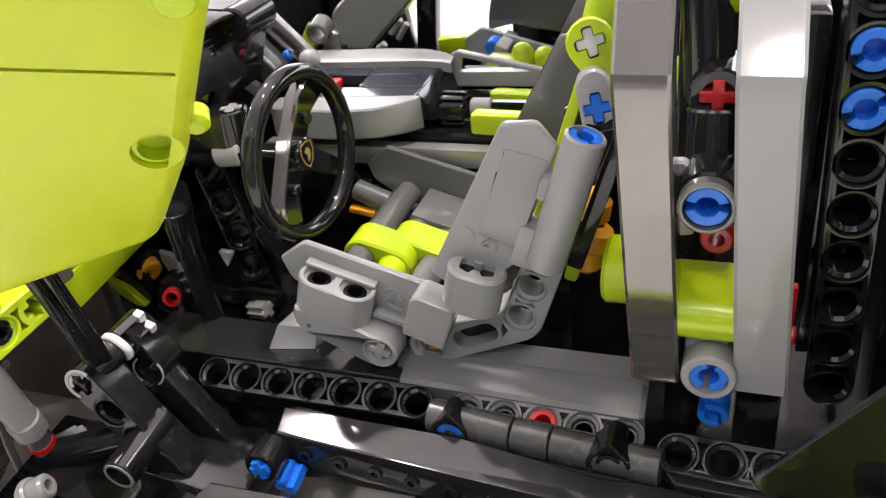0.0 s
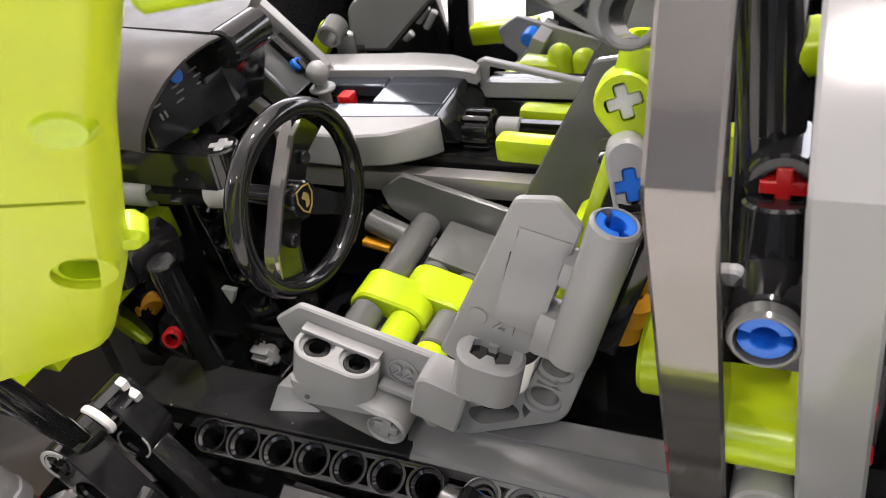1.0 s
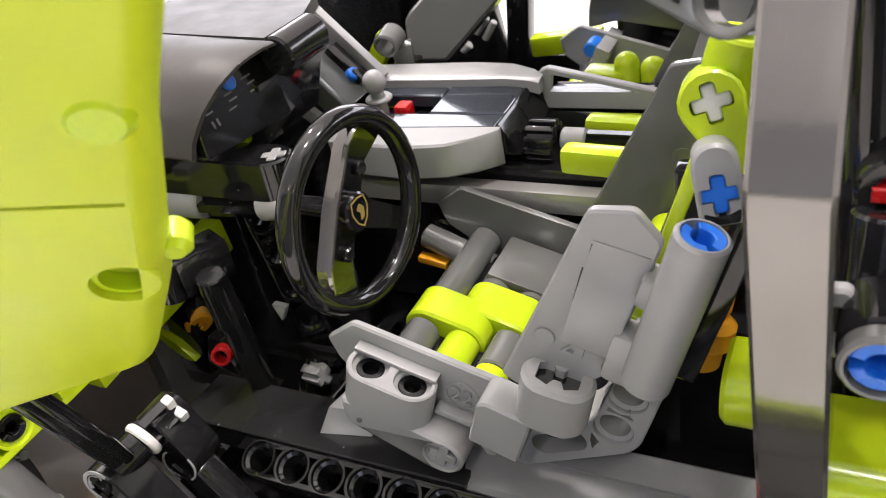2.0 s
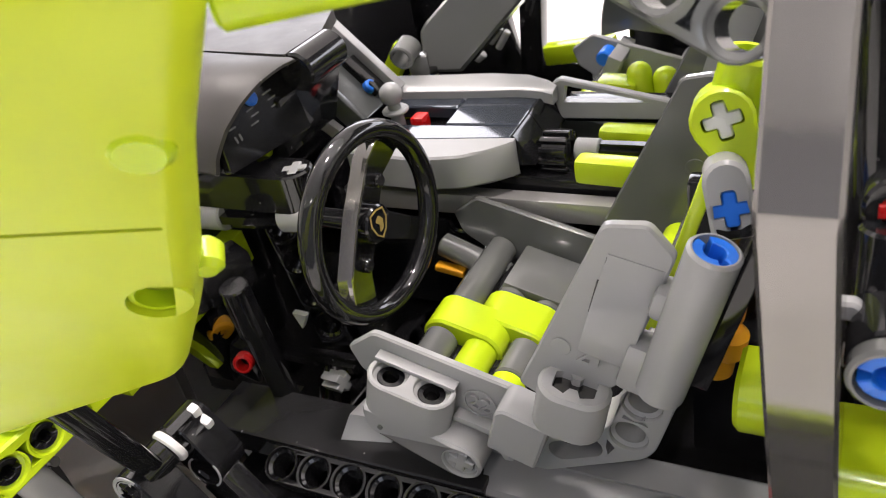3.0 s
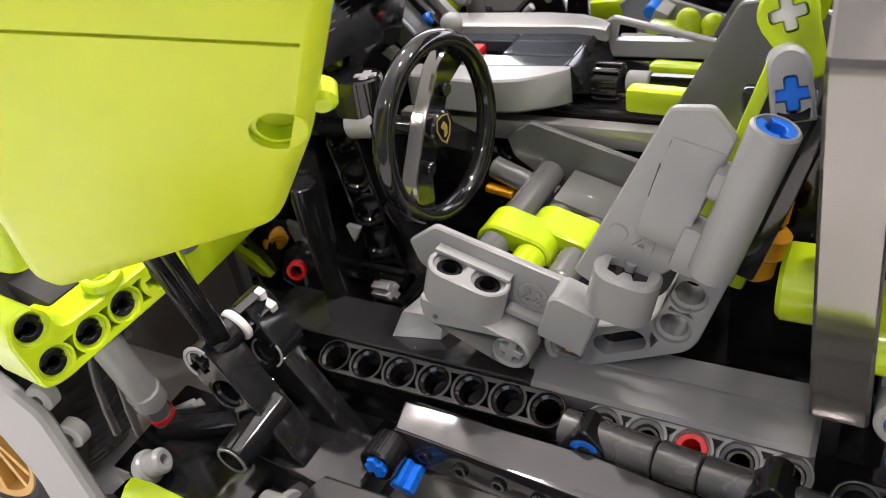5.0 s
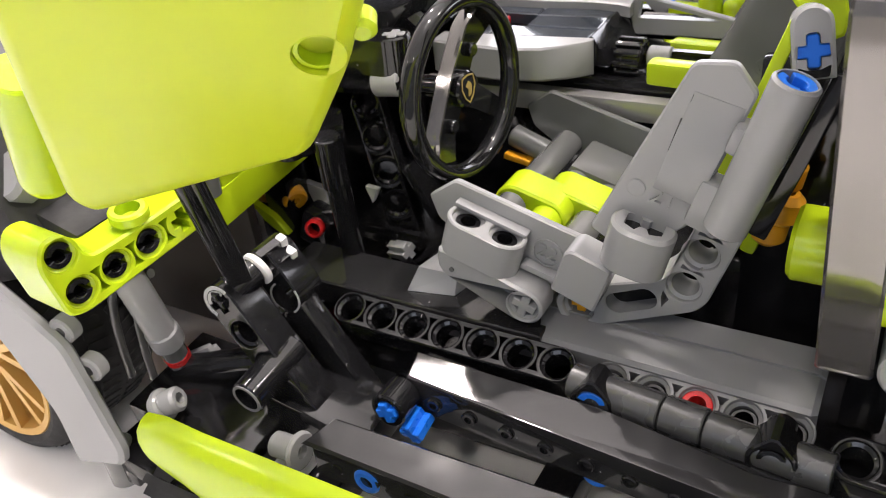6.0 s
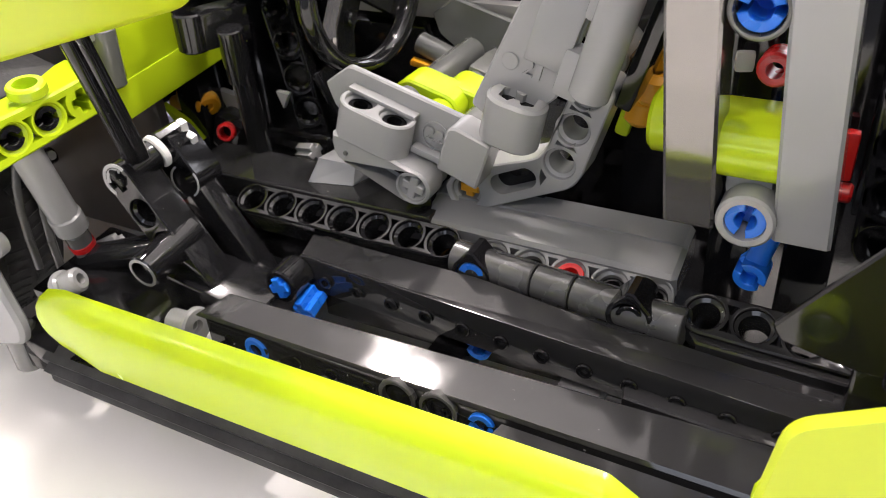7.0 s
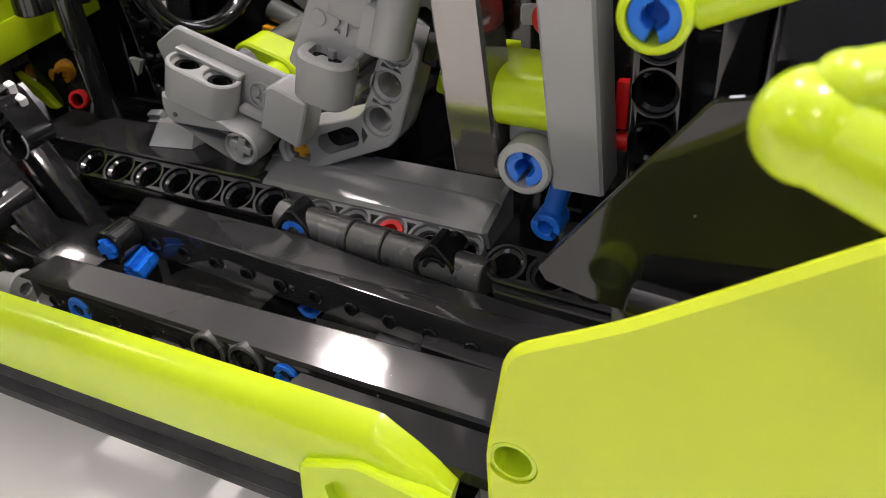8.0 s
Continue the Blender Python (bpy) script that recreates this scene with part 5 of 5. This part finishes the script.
    beam(h, "fork", p, p + k * 1.6, 3, (0.06, -1, 0.06), BLACK, crosses=(0,), webs=False)
    fk = Vector((0.06, -1, 0.06)).normalized()
    # light grey arcs along part of the fork's rim
    for a0, a1, rr in ((50, 255, 0.365), (60, 200, 0.27)):
        arc = [radians(t) for t in range(a0, a1 + 1, 10)]
        o = [(rr * math.cos(t), rr * math.sin(t)) for t in arc] + [((rr - 0.075) * math.cos(t), (rr - 0.075) * math.sin(t)) for t in arc[::-1]]
        part("pale_edge", plate(nb(), o, [], facing(p + fk * 0.012, (1, 0, 0), tuple(fk), 0.02), 0.02, 0), PALE, h, "light grey edge arc")
    p = Vector((-1.0, -1.22, 1.58))
    beam(h, "fork", p, p + k * 0.8, 2, fk, BLACK, crosses=(0,), webs=False)
    part("arm", block(nb(), tuple(p + k * 2.3 + Vector((-0.12, 0.27, -0.05))), (2.4, 0.52, 0.72), turn(0, 56.5, 0), 0.04), BLACK, h)
    for a0, a1 in ((120, 235), (-60, 40)):
        arc = [radians(t) for t in range(a0, a1 + 1, 10)]
        o = [(0.365 * math.cos(t), 0.365 * math.sin(t)) for t in arc] + [(0.325 * math.cos(t), 0.325 * math.sin(t)) for t in arc[::-1]]
        part("pale_edge", plate(nb(), o, [], facing(p + k * 0.8 + fk * 0.012, (1, 0, 0), tuple(fk), 0.02), 0.02, 0), PALE, h, "light grey edge arc")
    part("axle", axle(nb(), (-1.25, -2.33, 1.35), (-0.9, -0.8, 1.68), 0.22), BLACK, h)
    part("tube", tube(nb(), (-1.2, -2.0, 1.42), (-1.03, -1.38, 1.56), 0.33, 0, 22), BLACK, h)
    part("ring", tube(nb(), (-1.03, -1.40, 1.56), (-1.0, -1.24, 1.60), 0.37, 0.22, 24), WHITE, h, "white ring")
    part("stop", axle(nb(), (-1.0, -1.25, 1.60), (-0.88, -0.72, 1.69), 0.32, spin=15), BLACK, h)
    part("stop_tip", axle(nb(), (-0.88, -0.73, 1.69), (-0.85, -0.56, 1.72), 0.33, spin=15), WHITE, h, "white cross tip")
    cy = part("cylinder", tube(nb(), (-0.25, -3.11, -0.11), (-0.25, -1.6, 0.04), 0.36, 0.26, 28), BLACK, h)
    part("rim", tube(nb(), (-0.25, -3.125, -0.111), (-0.25, -3.09, -0.108), 0.33, 0.27, 28, 0.008), PEARL, cy, "pearl grey rim")
    part("axle", axle(nb(), (-0.25, -3.0, -0.1), (-0.25, -2.0, 0.0), 0.22, spin=20), BLACK, h)
    part("base", block(nb(), (0.6, -1.7, -1.25), (2.4, 1.5, 0.9), turn(1, 9, 0), 0.08), BLACK, h)
    part("base", block(nb(), (-2.0, -2.2, -1.6), (3.4, 2.4, 0.8), turn(6, 3, 0), 0.08), BLACK, h)
    part("cross_bar", tube(nb(), (-3.3, -2.2, -1.15), (-0.3, -1.3, -0.45), 0.34, 0, 22), BLACK, h)
    part("axle", axle(nb(), (-3.2, -1.9, -1.1), (-2.6, -1.7, -0.8), 0.22), GREY, h, "light grey axle end")
    g = thing("shock_absorber", (-3, -2.7, -1.2), "grey plastic shock absorber tube with red ring", "shock absorber")
    part("tube", tube(nb(), (-3.14, -2.34, -0.25), (-2.91, -2.97, 2.3), 0.33, 0, 10, 0.05), GREY, g)
    part("sleeve", tube(nb(), (-3.14, -2.34, -0.22), (-3.09, -2.47, 0.28), 0.36, 0, 24, 0.05), GREY, g)
    part("collar", tube(nb(), (-3.22, -2.12, -1.1), (-3.14, -2.34, -0.25), 0.27, 0, 22), DARK, g)
    part("ring", tube(nb(), (-3.19, -2.2, -0.78), (-3.17, -2.26, -0.56), 0.285, 0, 22), RED, g, "red ring")
    part("mount", tube(nb(), (-2.75, -3.45, -1.0), (-2.15, -3.2, -0.7), 0.27, 0.12, 22, 0.06), GREY, g)
    part("mount_collar", tube(nb(), (-2.62, -3.4, -0.95), (-2.45, -3.33, -0.86), 0.36, 0, 22, 0.05), GREY, g)


def footwell():
    f = thing("footwell_parts", (-2, 2.3, -0.5), "black pedal posts with red and orange pins", "pedal parts")
    part("post", tube(nb(), (-0.9, 1.35, 3.3), (-1.12, 1.9, -1.2), 0.27, 0, 22), BLACK, f)
    part("post_sleeve", tube(nb(), (-0.9, 1.33, 3.3), (-0.96, 1.45, 2.05), 0.3, 0, 24, 0.03), BLACK, f)
    part("joint", block(nb(), (-2.8, 2.75, -0.1), (0.9, 0.7, 1.0), turn(0, 20, 0), 0.15), BLACK, f)
    part("pin", tube(nb(), (-2.75, 2.6, 0.05), (-2.55, 2.15, 0.18), 0.24, 0.16, 22), RED, f, "red pin")
    bm = tube(nb(), (-4.45, 2.95, 0.62), (-4.0, 2.8, 0.70), 0.33, 0, 20, 0.1)
    tube(bm, (-4.0, 2.9, 0.55), (-3.5, 2.75, 0.62), 0.27, 0, 20, 0.1)
    tube(bm, (-3.75, 2.9, 0.62), (-3.45, 2.7, 0.5), 0.33, 0.12, 20, 0.06)
    tube(bm, (-4.9, 2.9, 0.35), (-4.3, 2.8, 0.45), 0.2, 0, 16, 0.05)
    part("orange_pin", bm, ORANGE, f, "orange pins")
    part("lime_clip", loft(nb(), [[(-4.75, 2.3, 0.55), (-4.0, 2.3, 0.15), (-3.6, 2.3, -0.3), (-3.85, 2.3, -0.3), (-4.3, 2.3, 0.0)], [(-4.75, 2.5, 0.55), (-4.0, 2.5, 0.15), (-3.6, 2.5, -0.3), (-3.85, 2.5, -0.3), (-4.3, 2.5, 0.0)]]), LIME, f, "lime green clip")
    part("grey_plate", loft(nb(), [[(-3.62, 3.3, 0.72), (-3.0, 3.3, 0.62), (-2.85, 3.3, 0.02), (-3.35, 3.3, 0.0)], [(-3.62, 3.5, 0.72), (-3.0, 3.5, 0.62), (-2.85, 3.5, 0.02), (-3.35, 3.5, 0.0)]]), PALE, f, "light grey plate")
    bm = loft(nb(), [[(-1.65, 3.3, 0.95), (-1.28, 3.3, 0.92), (-1.5, 3.3, 0.52)], [(-1.65, 3.45, 0.95), (-1.28, 3.45, 0.92), (-1.5, 3.45, 0.52)]])
    part("white_plate", bm, WHITE, f, "white triangular plate")
    beam(f, "pedal_beam", (-1.7, 3.9, 2.9), (-0.9, 3.7, -0.6), 5, (0.5, -1, 0.2), BLACK, "black beam with holes")
    beam(f, "cross_beam", (0.4, 1.6, -0.75), (0.6, 5.6, -0.75), 6, (0.9, 0, 0.5), BLACK, "black beam with holes")
    part("pedal", block(nb(), (-0.6, 4.4, 0.6), (0.25, 0.9, 1.5), turn(0, -25, 10), 0.08), BLACK, f, "black pedal plate")
    part("joint", tube(nb(), (-0.4, 2.3, -0.9), (-0.9, 3.2, -0.6), 0.36, 0, 22), BLACK, f)
    part("axle", axle(nb(), (-2.6, 3.4, -0.4), (-0.2, 3.3, -0.35), 0.22), BLACK, f)
    part("axle_end", axle(nb(), (-0.55, 2.6, -0.2), (0.05, 2.4, -0.02), 0.21, spin=25), GREY, f, "light grey cross axle end")
    part("socket_pin", tube(nb(), (-0.2, 2.6, -0.1), (-0.6, 3.0, -0.9), 0.2, 0, 16), GREY, f)
    part("column", tube(nb(), (-1.88, 1.2, 2.76), (-1.86, 1.2, 3.62), 0.37, 0.25, 28, 0.04), BLACK, f)
    part("column_arm", block(nb(), (-1.55, 1.75, 3.2), (0.78, 1.1, 0.8), turn(0, 0, -25), 0.06), BLACK, f)
    part("floor_link", tube(nb(), (3.1, 5.1, 1.4), (1.5, 5.3, 1.9), 0.28, 0, 18), DARK, f, "dark grey tube")
    part("yellow_bar", block(nb(), (1.75, 5.0, 1.45), (0.7, 0.25, 0.16), turn(0, 10, 0), 0.05), ORANGE, f, "orange bar")


def far_side():
    f = thing("far_door_frame", (5, 16, -1), "black and lime frame of the far door opening", "door frame")
    part("sill_panel", block(nb(), (4, 16.3, 0.2), (19, 0.8, 3.0), None, 0.06), BLACK, f)
    part("front_panel", block(nb(), (-3.77, 15.6, 3.0), (5.95, 0.8, 4.6), turn(0, -8, 0), 0.1), BLACK, f)
    part("post", block(nb(), (-0.05, 15.9, 3.6), (0.75, 0.6, 5.0), turn(0, 6, 0), 0.06), BLACK, f)
    part("lime_bar", block(nb(), (1.7, 14.9, 2.55), (2.2, 0.6, 0.6), turn(0, -6, 0), 0.1), LIME, f, "lime green bar")
    part("rear_panel", block(nb(), (8.5, 16.0, 3.5), (11, 0.8, 5.0), None, 0.06), BLACK, f)
    part("rear_plate", plate(nb(), rounded([(3.3, 3.25), (2.45, 3.05), (2.5, 3.6), (2.8, 4.9), (7.5, 5.2), (7.5, 2.8), (5.3, 2.9)], 0.1), [], facing((0, 14.6, 0), (1, 0, 0), (0, -1, 0), 0.3), 0.3, 0.05), DARK, f, "dark grey plate")
    part("link", block(nb(), (3.1, 14.0, 2.6), (0.4, 1.6, 0.8), turn(0, 25, 0), 0.05), GREY, f, "light grey link")
    part("pin", tube(nb(), (2.9, 13.3, 2.9), (2.9, 13.9, 2.9), 0.22, 0, 18), BLUE, f, "blue pin")
    # pale tubes added as glints in the dark beside the strut
    for p0, p1, r in (((-0.9, 14.2, 3.1), (-0.5, 14.2, 3.6), 0.14), ((-0.65, 14.2, 2.9), (-0.25, 14.2, 3.45), 0.11), ((-1.5, 14.3, 2.5), (-1.2, 14.3, 2.7), 0.13)):
        part("glint_tube", tube(nb(), p0, p1, r, 0, 16, 0.03), PALE, f, "glossy grey tube in place of a glint")
    t = thing("screen_strut", (-0.5, 9.6, 4), "grey plastic windscreen strut tube", "strut")
    part("tube", tube(nb(), (-0.9, 9.6, 4.85), (-0.88, 9.0, 4.72), 0.33, 0.24, 26), DARK, t)
    part("body", plate(nb(), rounded([(-0.78, 4.3), (-0.75, 5.05), (-0.6, 5.26), (1.4, 6.9), (3.6, 6.95), (0.3, 3.95), (-0.6, 4.0)], 0.08), [], facing((0, 9.3, 0), (1, 0.25, 0), (0.1, -1, 0.25), 0.6), 0.6, 0.08), DARK, t)
    part("tube_web", block(nb(), (-0.75, 9.6, 4.1), (0.5, 0.5, 1.0), turn(0, 0, 25), 0.06), DARK, t)
    part("lime_piece", block(nb(), (-1.75, 10.2, 4.2), (0.5, 0.4, 1.0), turn(0, 35, 0), 0.08), LIME, t, "lime green piece")
    part("tube_foot", block(nb(), (-0.8, 9.8, 2.0), (0.6, 0.6, 4.2), None, 0.06), BLACK, t)
    b = thing("rear_mechanism", (9, 2.8, 0), "orange and lime gear parts behind the seat", "gear parts")
    for cx, cy, z in ((7.85, 2.5, 2.25), (8.05, 2.4, 2.75), (8.0, 2.6, 3.3)):
        part("orange_ring", tube(nb(), (cx, cy, z - 0.3), (cx + 0.1, cy, z + 0.3), 0.32, 0.12, 18, 0.12), ORANGE, b, "orange ring")
    part("orange_post", tube(nb(), (7.9, 2.7, 1.9), (8.05, 2.6, 3.7), 0.2, 0, 16), ORANGE, b)
    part("lime_plate", block(nb(), (7.65, 2.4, 2.05), (0.3, 0.2, 0.7), turn(0, 15, 0), 0.1), LIME, b, "lime green plate")
    part("black_plate", block(nb(), (8.8, 3.6, 2.0), (3.0, 0.4, 6.0), None, 0.1), BLACK, b)


room()
table()
unseen_lamps()
chassis()
sill()
floor_slab()
seat("light grey and lime driver seat with bolsters")
FLIP.append(Matrix.Translation((0, 15.3, 0.35)) @ Matrix.Diagonal((1, -1, 1, 1)))
seat("light grey and lime passenger seat with bolsters")
FLIP.clear()
steering_wheel()
dashboard()
console()
pillars()
rear_quarter()
skirt()
front_wheel()
shade_body()
wheel_arch()
lime_door()
footwell()
far_side()
